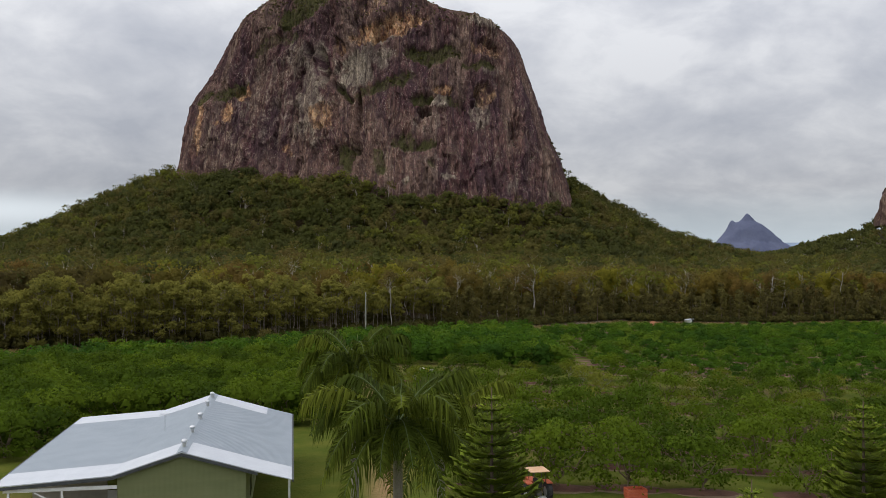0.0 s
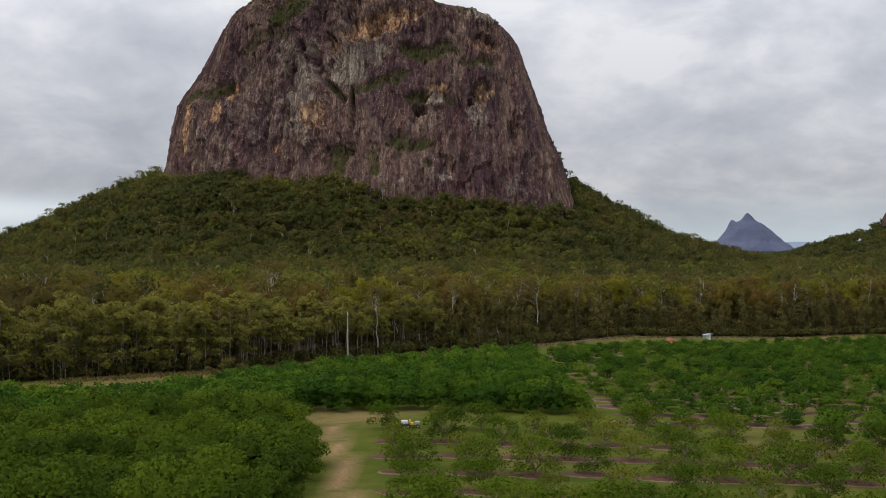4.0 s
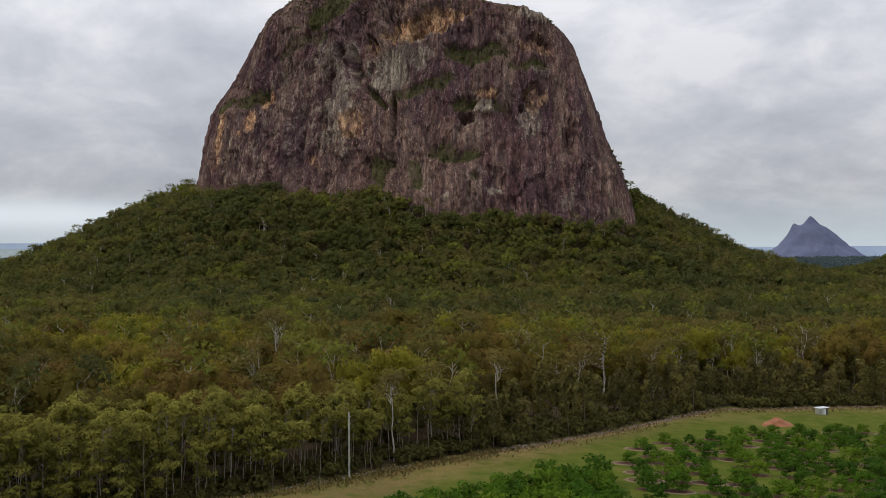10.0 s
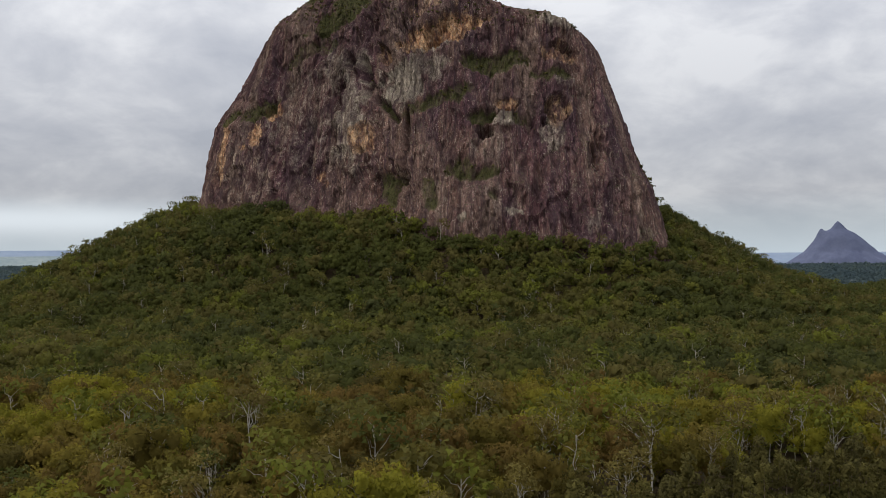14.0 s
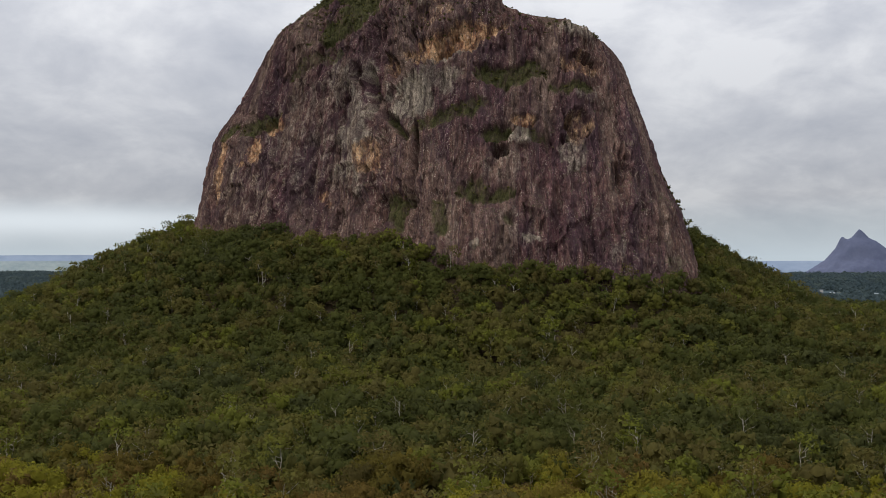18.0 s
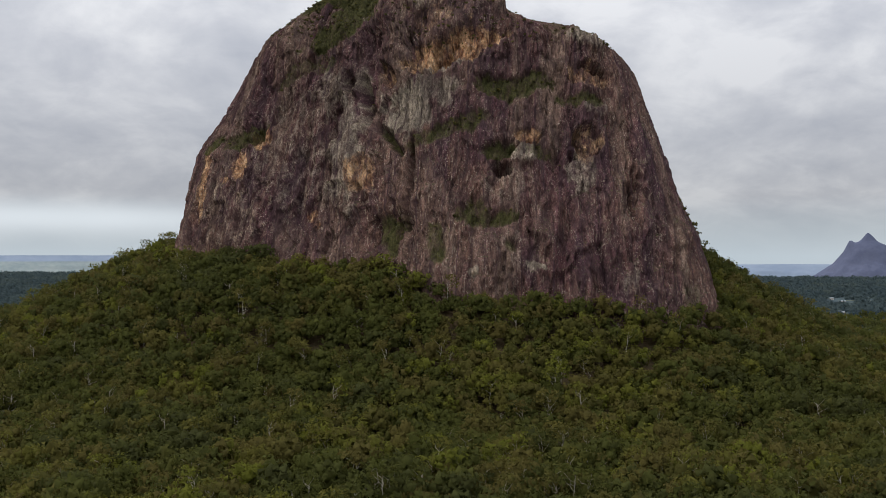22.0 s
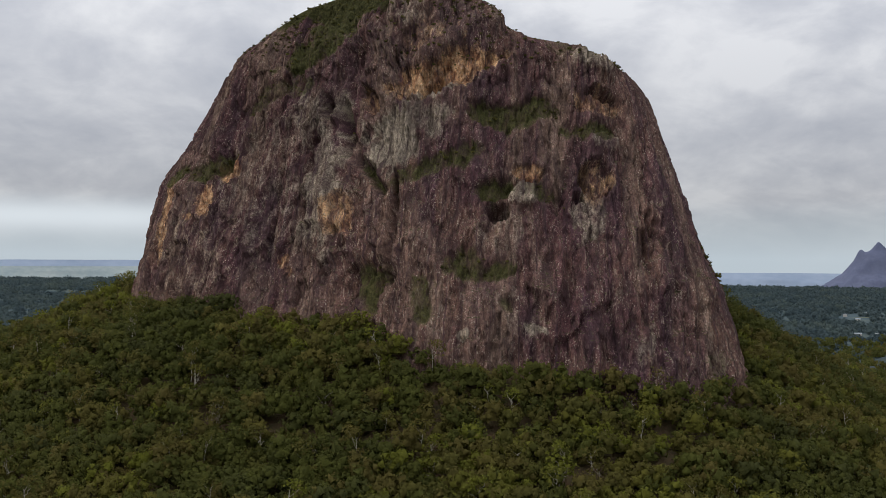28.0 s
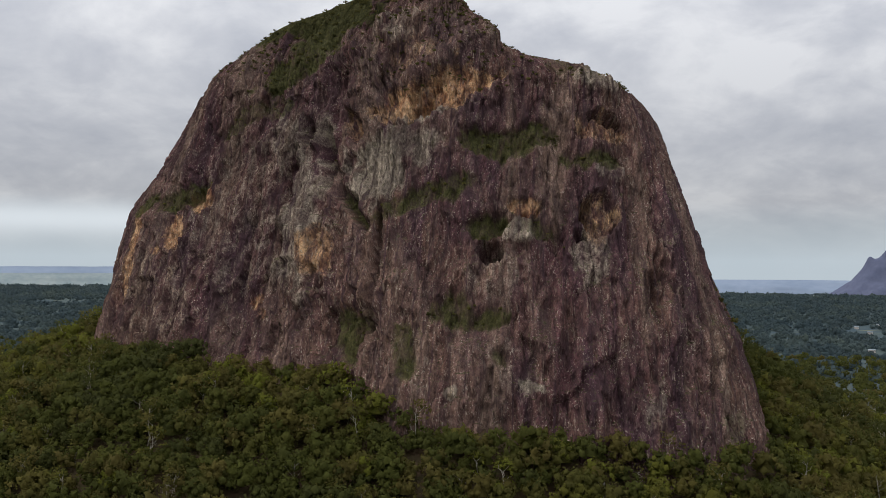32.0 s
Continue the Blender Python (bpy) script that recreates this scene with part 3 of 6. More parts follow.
def build_ground():
    def axis(lo, hi, step, far, grow=1.16):
        a = list(np.arange(lo, hi + step, step))
        s = step
        while a[-1] < far:
            s *= grow
            a.append(a[-1] + s)
        s, b = step, [lo]
        while b[-1] > -far:
            s *= grow
            b.append(b[-1] - s)
        return np.array(b[:0:-1] + a)

    X, Y = axis(-120, 160, 2.1, 4700), axis(-40, 330, 2.1, 4700)
    gx, gy = np.meshgrid(X, Y)
    x, y = gx.ravel(), gy.ravel()
    z = ground_z(x, y)
    r = np.hypot(x, y)
    z = z + 2.5 * fbm(x * 0.03, y * 0.03, 0 * x, 3) * smooth(900, 1300, r) + far_rise(x, y)
    ey = edge_y(x)
    wob = 3 * gnoise(x * 0.05, y * 0.05, 0 * x)
    forest = smooth(-1, 5, y + wob - ey)
    left = smooth(15, -25, x)
    dry = np.exp(-(((y - ey + 7 + 7 * left + wob) / (6.0 + 8 * left)) ** 2)) * (1 - 0.6 * smooth(0, 40, x))
    bank = np.exp(-(((y - ey + 0.8 + 0.4 * wob) / 1.5) ** 2)) * smooth(-20, 15, x)
    road = smooth(1.9, 0.3, np.abs(x - road_x(y) + 1.3 * gnoise(0 * x + 3.1, y * 0.07, 0 * x))) * smooth(18, 30, y) * smooth(122, 114, y)
    lane = np.exp(-(((y - ey + 3.2 + 0.5 * wob) / 0.9) ** 2)) * smooth(-75, -30, x) * 0.75
    yard = 0.45 * smooth(10, 3, np.hypot(x + 13.5, y - 121))
    nx, ny = len(X), len(Y)
    i = np.arange((ny - 1) * (nx - 1))
    i = i + i // (nx - 1)
    F = np.stack([i, i + 1, i + nx + 1, i + nx], 1)
    me = fast_mesh("ground", np.stack([x, y, z], 1), F, M["ground"],
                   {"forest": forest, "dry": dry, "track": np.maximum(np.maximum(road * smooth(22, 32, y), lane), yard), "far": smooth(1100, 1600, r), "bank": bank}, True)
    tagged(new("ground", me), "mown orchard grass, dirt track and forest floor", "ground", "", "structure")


build_ground()

# ---------------------------------------------------------------- the mountain
ZP = (20, 50, 79, 106, 132, 162, 185, 210, 225, 236, 246, 256, 272, 285, 297, 305)
XL = (-268, -261, -254, -249, -246, -242, -227, -213, -207, -202, -197, -187, -167, -148, -117, -88)
XR = (121, 116, 111, 105, 95, 88, 82, 74, 66, 55, 28, -2, -23, -31, -39, -53)
BL = (96, 90, 84, 75, 66, 55, 48, 44, 42, 40, 37, 33, 26, 20, 12, 4)
BR = (128, 120, 113, 104, 92, 80, 72, 66, 62, 58, 52, 44, 32, 22, 13, 4)

# features of the face, by centre x and z and half sizes
MARKS = []


def mark(kind, x, z, half_x, half_z, tilt=0.0, deep=0.0, orange=0.0, grey=0.0, green=0.0):
    """deep: metres into the rock (negative stands proud); the rest: how much of each stain."""
    MARKS.append((x, z, half_x, half_z, tilt, deep, orange, grey, green))


mark("hollow", -13, 138, 7.0, 7.0, deep=9, green=0.15)
mark("orange_scar", 43, 209, 10.5, 4.0, tilt=-5, deep=6, orange=0.45)
mark("orange_scar", 40, 203, 15.9, 8.6, tilt=-5, deep=1.5, orange=0.55, grey=0.3)
mark("hollow", 29, 149, 3.8, 3.2, deep=5)
mark("orange_scar", 39, 158, 10.0, 13.0, tilt=10, deep=5, orange=0.55, grey=0.4)
mark("pale_patch", 34, 139, 8.9, 17.9, deep=1, grey=0.6, green=0.1)
mark("orange_scar", 1, 163, 10.6, 4.4, tilt=-12, deep=3, orange=0.9)
mark("green_ledge", -16, 154, 12.9, 6.8, tilt=25, deep=6.0, green=0.8)
mark("green_ledge", 10, 152, 9.2, 4.9, tilt=-30, deep=2, green=0.6)
mark("orange_scar", -37, 232, 26.0, 15.6, tilt=25, deep=9, orange=0.9, grey=0.2)
mark("orange_scar", -62, 224, 20.7, 12.1, tilt=38, deep=6, orange=0.9, grey=0.3)
mark("hollow", -57, 259, 22.0, 14.6, tilt=20, deep=3, orange=0.35, grey=0.25)
mark("pale_patch", -54, 216, 23.8, 7.5, tilt=10, deep=1, orange=0.2, grey=0.9)
mark("hollow", -78, 184, 18.3, 25.0, tilt=-20, deep=3, grey=1)
mark("pale_patch", -59, 198, 20.0, 13.4, grey=0.7, green=0.1)
mark("green_ledge", -10, 196, 29.0, 9.5, tilt=4, deep=4, green=0.8)
mark("green_ledge", -44, 170, 25.5, 7.0, tilt=22, deep=1.5, green=0.75)
mark("green_ledge", -63, 163, 15.9, 5.7, tilt=25, deep=1, green=0.6)
mark("orange_scar", -181, 171, 9.5, 7.3, deep=2.5, orange=0.9)
mark("orange_scar", -195, 149, 6.5, 11.5, tilt=10, deep=1.5, orange=0.8)
mark("orange_scar", -224, 140, 5.2, 25.9, deep=-1, orange=0.75, grey=0.2)
mark("orange_scar", -205, 140, 3.6, 3.6, deep=1, orange=0.7)
mark("orange_scar", -137, 116, 5.3, 5.3, deep=1.5, orange=0.8, grey=0.2)
mark("orange_scar", -132, 109, 4.6, 3.9, tilt=-30, deep=0.5, orange=0.6)
mark("orange_scar", -103, 139, 8.5, 15.7, deep=1, orange=0.75)
mark("buttress", -112, 157, 16.9, 44.0, deep=-5, orange=0.1, grey=0.65)
mark("buttress", -135, 204, 13.2, 22.0, tilt=10, deep=-4, grey=0.6)
mark("buttress", -114, 208, 8.7, 14.4, deep=-3, grey=0.6)
mark("green_ledge", -88, 164, 4.0, 14.0, tilt=42, deep=9, green=0.8)
mark("hollow", -105, 190, 3.6, 19.0, tilt=16, deep=10, green=0.4)
mark("hollow", -120, 207, 3.6, 10.9, tilt=22, deep=6, green=0.35)
mark("orange_scar", -91, 206, 4.9, 11.8, tilt=20, deep=5, orange=0.5)
mark("green_ledge", -32, 114, 12.1, 7.5, deep=2, green=0.75)
mark("green_ledge", -12, 110, 8.5, 4.0, deep=2, green=0.8)
mark("green_ledge", -49, 96, 6.2, 12.7, deep=2, green=0.7)
mark("green_ledge", -81, 103, 10.8, 13.5, deep=4, green=0.8)
mark("pale_patch", -28, 80, 3.8, 2.7, orange=0.25, grey=0.9)
mark("pale_patch", 7, 83, 5.9, 2.2, tilt=-20, grey=1)
mark("buttress", 58, 73, 4.8, 11.6, tilt=-20, deep=-2, grey=0.45)
mark("pale_patch", 48, 97, 7.2, 16.5, tilt=-30, grey=0.25, green=0.1)
mark("green_ledge", -8, 93, 3.9, 3.9, deep=3, green=0.6)
mark("buttress", -3, 90, 16.4, 16.4, deep=-2, grey=0.3)
mark("buttress", -9, 128, 17.6, 16.2, deep=-4, grey=0.35)
mark("buttress", -1, 151, 7.9, 7.3, deep=-5, grey=0.8)
mark("buttress", 44, 179, 10.9, 7.0, tilt=-5, deep=-3, grey=0.6, green=0.1)
mark("green_ledge", 36, 188, 19.4, 7.1, tilt=-5, deep=2, green=0.75)
mark("buttress", 39, 229, 15.5, 7.6, tilt=-10, deep=-4, grey=0.7)
mark("green_ledge", 24, 242, 17.6, 4.9, tilt=-20, green=0.5)
mark("buttress", 71, 150, 6.2, 18.6, tilt=-12, deep=-2, orange=0.1, grey=0.3, green=0.2)
mark("buttress", 85, 101, 17.1, 8.5, tilt=-15, deep=-2, grey=0.2)
mark("green_ledge", 95, 67, 6.5, 6.5, grey=0.5, green=0.5)
mark("green_ledge", -201, 171, 18.6, 6.0, tilt=25, deep=3, green=0.8)
mark("green_ledge", -222, 167, 11.4, 6.1, tilt=35, deep=2, green=0.8)
mark("green_ledge", -162, 220, 26.4, 6.8, tilt=35, deep=2, grey=0.2, green=0.6)
mark("green_ledge", -135, 251, 34.3, 11.4, tilt=30, deep=1, green=0.85)
mark("green_ledge", -114, 278, 31.2, 10.9, tilt=28, green=0.9)
mark("green_ledge", -144, 222, 11.2, 6.7, tilt=20, deep=1, green=0.6)
mark("hollow", -72, 239, 10.6, 24.8, tilt=-5, deep=4, orange=0.15)
mark("buttress", -87, 230, 10.6, 24.8, deep=-4, grey=0.2)
mark("buttress", -28, 263, 11.1, 18.4, deep=-6, grey=0.3)
mark("buttress", -75, 275, 15.2, 11.4, deep=-5, grey=0.5)
mark("hollow", -102, 232, 10.9, 21.7, tilt=-8, deep=3, green=0.1)
mark("pale_patch", -150, 165, 50, 58, grey=0.36)
mark("pale_patch", -195, 120, 32, 40, orange=0.2, grey=0.36)
mark("hollow", -150, 127, 7.4, 37.2, deep=3)
mark("hollow", -71, 128, 4.3, 36.5, deep=5, green=0.1)
mark("buttress", -56, 128, 4.2, 21.0, deep=-2, grey=0.1)
mark("hollow", 23, 99, 4.4, 33.1, tilt=-8, deep=3)
mark("hollow", 16, 136, 4.2, 26.7, tilt=-10, deep=4, green=0.15)
mark("hollow", 65, 129, 4.1, 23.7, tilt=-8, deep=4, green=0.1)
mark("hollow", 72, 86, 3.8, 21.8, tilt=-15, deep=3)


def mountain_base(phi, z):
    xl, xr = np.interp(z, ZP, XL), np.interp(z, ZP, XR)
    xm, h = (xl + xr) / 2, (xr - xl) / 2
    x = xm - h * np.cos(phi)
    s = (1 - np.cos(phi)) / 2
    ye = (845 + 0.16 * (z - 100)) * (1 - s) + (782 + 0.42 * (z - 100)) * s
    b = np.interp(z, ZP, BL) + (np.interp(z, ZP, BR) - np.interp(z, ZP, BL)) * smooth(0.36, 0.56, s + 0.0006 * (z - 120))
    front = np.maximum(np.sin(phi), 0) ** 0.6
    back = np.maximum(-np.sin(phi), 0) ** 0.7
    return x, ye - b * front + 120 * np.clip((320 - z) / 220, 0.05, 1) * back


def build_mountain():
    nf, nb, nz = 760, 30, 340
    phi = np.concatenate([np.linspace(0, np.pi, nf, endpoint=False) , np.linspace(np.pi, 2 * np.pi, nb)])
    # even steps across the front
    phi[:nf] = np.interp(np.linspace(0, 1, nf), np.linspace(0, 1, nf), np.arccos(1 - 2 * (0.5 - 0.5 * np.cos(np.pi * np.linspace(0, 1, nf) ** 1.0))))
    zz = np.linspace(22, 305, nz)
    ph, z = np.meshgrid(phi, zz)
    x, y = mountain_base(ph, z)
    P = np.stack([x, y, z], -1)

    def normals(P):
        du = np.gradient(P, axis=1)
        dv = np.gradient(P, axis=0)
        n = np.cross(du, dv)
        return n / (np.linalg.norm(n, axis=-1, keepdims=True) + 1e-9)

    n = normals(P)
    n = n * np.sign((n[..., 1:2] * -1).mean() + 1e-9)
    # distance round the foot: runs across the face, the same all the way up
    bx, by = mountain_base(phi, 110.0 + 0 * phi)
    arc = np.concatenate([[0], np.cumsum(np.hypot(np.diff(bx), np.diff(by)))])
    u = x + (arc - arc[nf // 2] - bx)[None, :]
    f = lambda sx, sz, o, a=0.0: fbm(u * sx + a, 0 * u + a * 3.7, z * sz + a, o)
    def facets(su, sz, seed):
        """Broken blocks: each cell its own height and slant."""
        a, b = (u + 3 * f(0.05, 0.05, 2, seed)) / su, (z + 5 * f(0.04, 0.04, 2, seed + 1)) / sz
        ia, ib = np.floor(a).astype(int), np.floor(b).astype(int)
        best, out = np.full(u.shape, 9e9), np.zeros(u.shape)
        rnd = np.random.RandomState(seed).uniform(-1, 1, (64, 64, 5))
        for p in (-1, 0, 1):
            for q in (-1, 0, 1):
                r = rnd[(ia + p) % 64, (ib + q) % 64]
                da, db = a - (ia + p + 0.5 + 0.45 * r[..., 0]), b - (ib + q + 0.5 + 0.45 * r[..., 1])
                dist = da * da + db * db
                hit = dist < best
                best = np.where(hit, dist, best)
                out = np.where(hit, r[..., 2] + 0.9 * r[..., 3] * da + 0.9 * r[..., 4] * db, out)
        return out

    def ribs(su, sz, seed):
        """Upright rounded ribs with sharp clefts between them."""
        a, b = (u + 4 * f(0.04, 0.03, 3, seed)) / su, (z + 8 * f(0.03, 0.03, 2, seed + 1)) / sz
        ia, ib = np.floor(a).astype(int), np.floor(b).astype(int)
        one, two = np.full(u.shape, 9.0), np.full(u.shape, 9.0)
        rnd = np.random.RandomState(seed).uniform(-1, 1, (64, 64, 2))
        for p in (-1, 0, 1):
            for q in (-1, 0, 1):
                r = rnd[(ia + p) % 64, (ib + q) % 64]
                dist = np.hypot(a - (ia + p + 0.5 + 0.45 * r[..., 0]), b - (ib + q + 0.5 + 0.45 * r[..., 1]))
                two = np.minimum(two, np.maximum(one, dist))
                one = np.minimum(one, dist)
        return np.sqrt(np.clip((two - one) * 1.6, 0, 1)) - 0.65

    def pillars(sx, sz, o, a):
        """Rounded pillars parted by sharp cracks."""
        wx = 7 * f(0.015, 0.018, 3, a + 40)
        return np.abs(fbm((u + wx) * sx + a, 0 * u + a, z * sz + a, o)) - 0.22

    d = -3.0 + 4.0 * f(0.020, 0.006, 3) + 8 * pillars(0.030, 0.0055, 2, 3.1) + 4.5 * pillars(0.075, 0.016, 2, 7.7)
    d = d + 2.4 * ribs(8.0, 34.0, 14) * smooth(-0.3, 0.3, f(0.012, 0.012, 2, 6.1)) + 1.1 * ribs(4.6, 22.0, 15) + 0.35 * ribs(2.1, 8.0, 16)
    d = d + 2.0 * facets(11.0, 26.0, 4) + 1.15 * facets(4.4, 10.0, 5) + 0.45 * facets(1.8, 3.6, 6)
    steps = z / 14 + 1.2 * f(0.03, 0.03, 2, 9.0)
    d = d + 1.0 * (steps - np.floor(steps)) * smooth(-0.1, 0.3, f(0.02, 0.02, 2, 2.2))
    # the flanks are worn smoother than the face
    d = d * (0.45 + 0.55 * smooth(1.0, 0.82, np.abs(np.cos(ph)))) - 1.0 * smooth(0.9, 1.0, np.abs(np.cos(ph)))
    orange, grey, veg = (np.zeros_like(x) for _ in range(3))
    wob = 0.85 * f(0.09, 0.08, 5, 5.0)
    front = (np.sin(ph) > -0.02)
    for cx, cz, hx, hz, tilt, deep, orange_, grey_, green in MARKS:
        c, s = math.cos(radians(tilt)), math.sin(radians(tilt))
        ux, uz = ((x - cx) * c + (z - cz) * s) / hx, (-(x - cx) * s + (z - cz) * c) / hz
        far = np.hypot(ux, uz)
        k = smooth(1.25, 0.6, far + wob) * front
        if deep >= 5 and green < 0.3 and orange_ < 0.8:
            # a cave: sharp lip, deep inside, its roof cut level
            d = d - deep * 1.7 * smooth(1.0, 0.82, far + 0.18 * wob + 0.25 * np.maximum(-uz, 0)) * front
        else:
            d = d - deep * k
        orange, grey, veg = np.maximum(orange, orange_ * k), np.maximum(grey, grey_ * k), np.maximum(veg, green * k)
    veg = np.maximum(veg, smooth(278, 292, z + 26 * f(0.03, 0.03, 2) - 0.10 * (x + 60)) * (x < -95))
    P = P + n * d[..., None] * smooth(305, 290, z)[..., None]
    ny, nx = ph.shape
    i = np.arange((ny - 1) * nx)
    j = np.where(i % nx == nx - 1, i - nx + 1, i + 1)
    F = np.stack([i, j, j + nx, i + nx], 1)
    V = P.reshape(-1, 3)
    top = len(V)
    V = np.concatenate([V, [(-70, 890, 309)]])
    at = lambda a: np.concatenate([a.ravel(), [0.5]])
    me = fast_mesh("mountain", V, F, M["rock"], {"orange": at(orange), "grey": at(grey), "veg": at(veg), "arc": at(u)}, False)
    r = (ny - 1) * nx
    bm = bmesh.new()
    ring = [bm.verts.new(V[r + q]) for q in range(nx)]
    cap = bm.verts.new(V[top])
    for q in range(nx):
        bm.faces.new((ring[q], ring[(q + 1) % nx], cap))
    ob = tagged(new("mountain", me), "steep fluted dome of purple-brown rock with caves and orange scars", "mountain", "", "structure")
    part("summit", bm, M["rock"], ob)
    return P, n, veg, ph


ROCK_P, ROCK_N, ROCK_VEG, ROCK_PHI = build_mountain()

# ---------------------------------------------------------------- far hills


def build_backdrop():
    """Rings of far hills that close the plain: pale near hills to the west, a blue range all round, both with haze in
    their colour.
    """
    n, k = 900, 10
    a = np.linspace(0, 2 * np.pi, n, endpoint=False)
    ca, sa = np.cos(a) * 6, np.sin(a) * 6
    west = smooth(0.12, 0.28, -np.cos(a))
    rows = (("backdrop_hills", "low hills beyond the plain, coloured pale green by painted haze", 4480, 4620, 20 + 72 * west + 7 * west * fbm(ca * 0.7, sa * 0.7, 0 * a + 3, 4), M["hill_near"]),
            ("backdrop_range", "mountain range along the horizon, coloured pale blue by painted haze", 4640, 4800,
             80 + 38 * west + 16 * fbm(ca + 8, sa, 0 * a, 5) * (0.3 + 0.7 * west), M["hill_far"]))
    for name, label, r0, r1, top, mat in rows:
        V = []
        for i in range(k):
            t = i / (k - 1)
            r = r0 + (r1 - r0) * t + 40 * gnoise(ca * 3, sa * 3, 0 * a + t * 2)
            z = 20 + (top - 20) * t ** 0.7
            V.append(np.stack([np.cos(a) * r, np.sin(a) * r, z], 1))
        V = np.concatenate(V)
        i = np.arange((k - 1) * n)
        j = np.where(i % n == n - 1, i - n + 1, i + 1)
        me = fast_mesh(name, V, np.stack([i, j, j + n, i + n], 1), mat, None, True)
        tagged(new(name, me), label, "hills", "", "structure")


def build_peak():
    """The pointed mountain far beyond the saddle, with a knob on its shoulder; its material carries the haze."""
    n = 150
    u = np.linspace(-430, 430, n)
    gx, gy = np.meshgrid(u, u * 0.55)
    e = np.hypot(np.where(gx < 0, gx * 1.12, gx), gy * 1.7)
    e = e * (1 + 0.10 * fbm(gx * 0.02, gy * 0.02, 0 * gx, 3))
    z = np.interp(e, (0, 14, 40, 75, 110, 165, 250, 330, 430), (244, 229, 203, 184, 158, 102, 50, 12, -12))
    z = z + 30 * np.exp(-((gx + 78) ** 2 + gy ** 2) / 17 ** 2) + 5 * fbm(gx * 0.03, gy * 0.03, 0 * gx + 2, 4)
    V = np.stack([gx + 1479, gy + 4400, z - 20], -1).reshape(-1, 3)
    i = np.arange((n - 1) ** 2)
    i = i + i // (n - 1)
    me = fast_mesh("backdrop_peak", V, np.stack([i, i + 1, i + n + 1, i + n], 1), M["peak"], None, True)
    tagged(new("backdrop_peak", me), "pointed mountain in the distance, coloured blue-grey by painted haze", "mountain", "", "structure")


build_backdrop()
build_peak()

# ---------------------------------------------------------------- trees: prototypes


def bent(rng, a, b, sag=0.12, n=5):
    """A crooked line from a to b."""
    a, b = np.array(a, float), np.array(b, float)
    t = np.linspace(0, 1, n)[:, None]
    p = a + (b - a) * t
    p[1:-1] += rng.normal(size=(n - 2, 3)) * np.linalg.norm(b - a) * sag * 0.5
    return p


def gum_tree(rng, h, spread, count, size, bare=0.35, bushy=1.0, girth=0.0105, lite=False):
    """A eucalypt: a tall stem, rising limbs, clumps of leaves at their ends, with gaps."""
    lean = rng.normal(size=2) * h * 0.03
    top = np.array((lean[0], lean[1], h * 0.80))
    r = h * girth
    wood = [tube(bent(rng, (0, 0, -0.3), top, 0.05 if girth > 0.008 else 0.015, 6), np.linspace(r, r * 0.35, 6), 4 if lite else 7)]
    blobs = []
    for i in range(rng.randint(5, 8)):
        t = rng.uniform(bare, 0.95)
        a = top * t
        ang = rng.uniform(0, 2 * np.pi)
        reach = spread * rng.uniform(0.45, 1.0) * (1.1 - 0.45 * t)
        b = a + np.array((np.cos(ang) * reach, np.sin(ang) * reach, h * rng.uniform(0.10, 0.24)))
        limb = bent(rng, a, b, 0.14, 5)
        wood.append(tube(limb, np.linspace(r * 0.5, r * 0.14, 5), 3 if lite else 5))
        for q in range(2):
            c = limb[3] + rng.normal(size=3) * spread * 0.28
            if not lite:
                wood.append(tube(np.stack([limb[2], (limb[2] + c) / 2 + rng.normal(size=3) * 0.2, c]), (r * 0.28, r * 0.2, r * 0.08), 4))
            blobs.append((*c, spread * rng.uniform(0.20, 0.34) * bushy))
        blobs.append((*b, spread * rng.uniform(0.25, 0.42) * bushy))
    blobs.append((*(top + (0, 0, h * 0.08)), spread * 0.36 * bushy))
    return join(wood), full_crown(rng, blobs, count, size, 0.75, False)


def she_oak(rng, h, spread, count, size):
    """A dense dark tree, leafy almost to the ground."""
    wood = tube(bent(rng, (0, 0, -0.3), (0, 0, h * 0.9), 0.03, 5), np.linspace(h * 0.012, h * 0.003, 5), 6)
    blobs = []
    for i in range(16):
        t = rng.uniform(0.12, 0.97)
        w = spread * (1.05 - t) ** 0.6 * 0.6
        ang = rng.uniform(0, 6.28)
        blobs.append((np.cos(ang) * w * 0.7, np.sin(ang) * w * 0.7, h * t, spread * rng.uniform(0.22, 0.36)))
    return wood, full_crown(rng, blobs, count, size, 1.2, False)


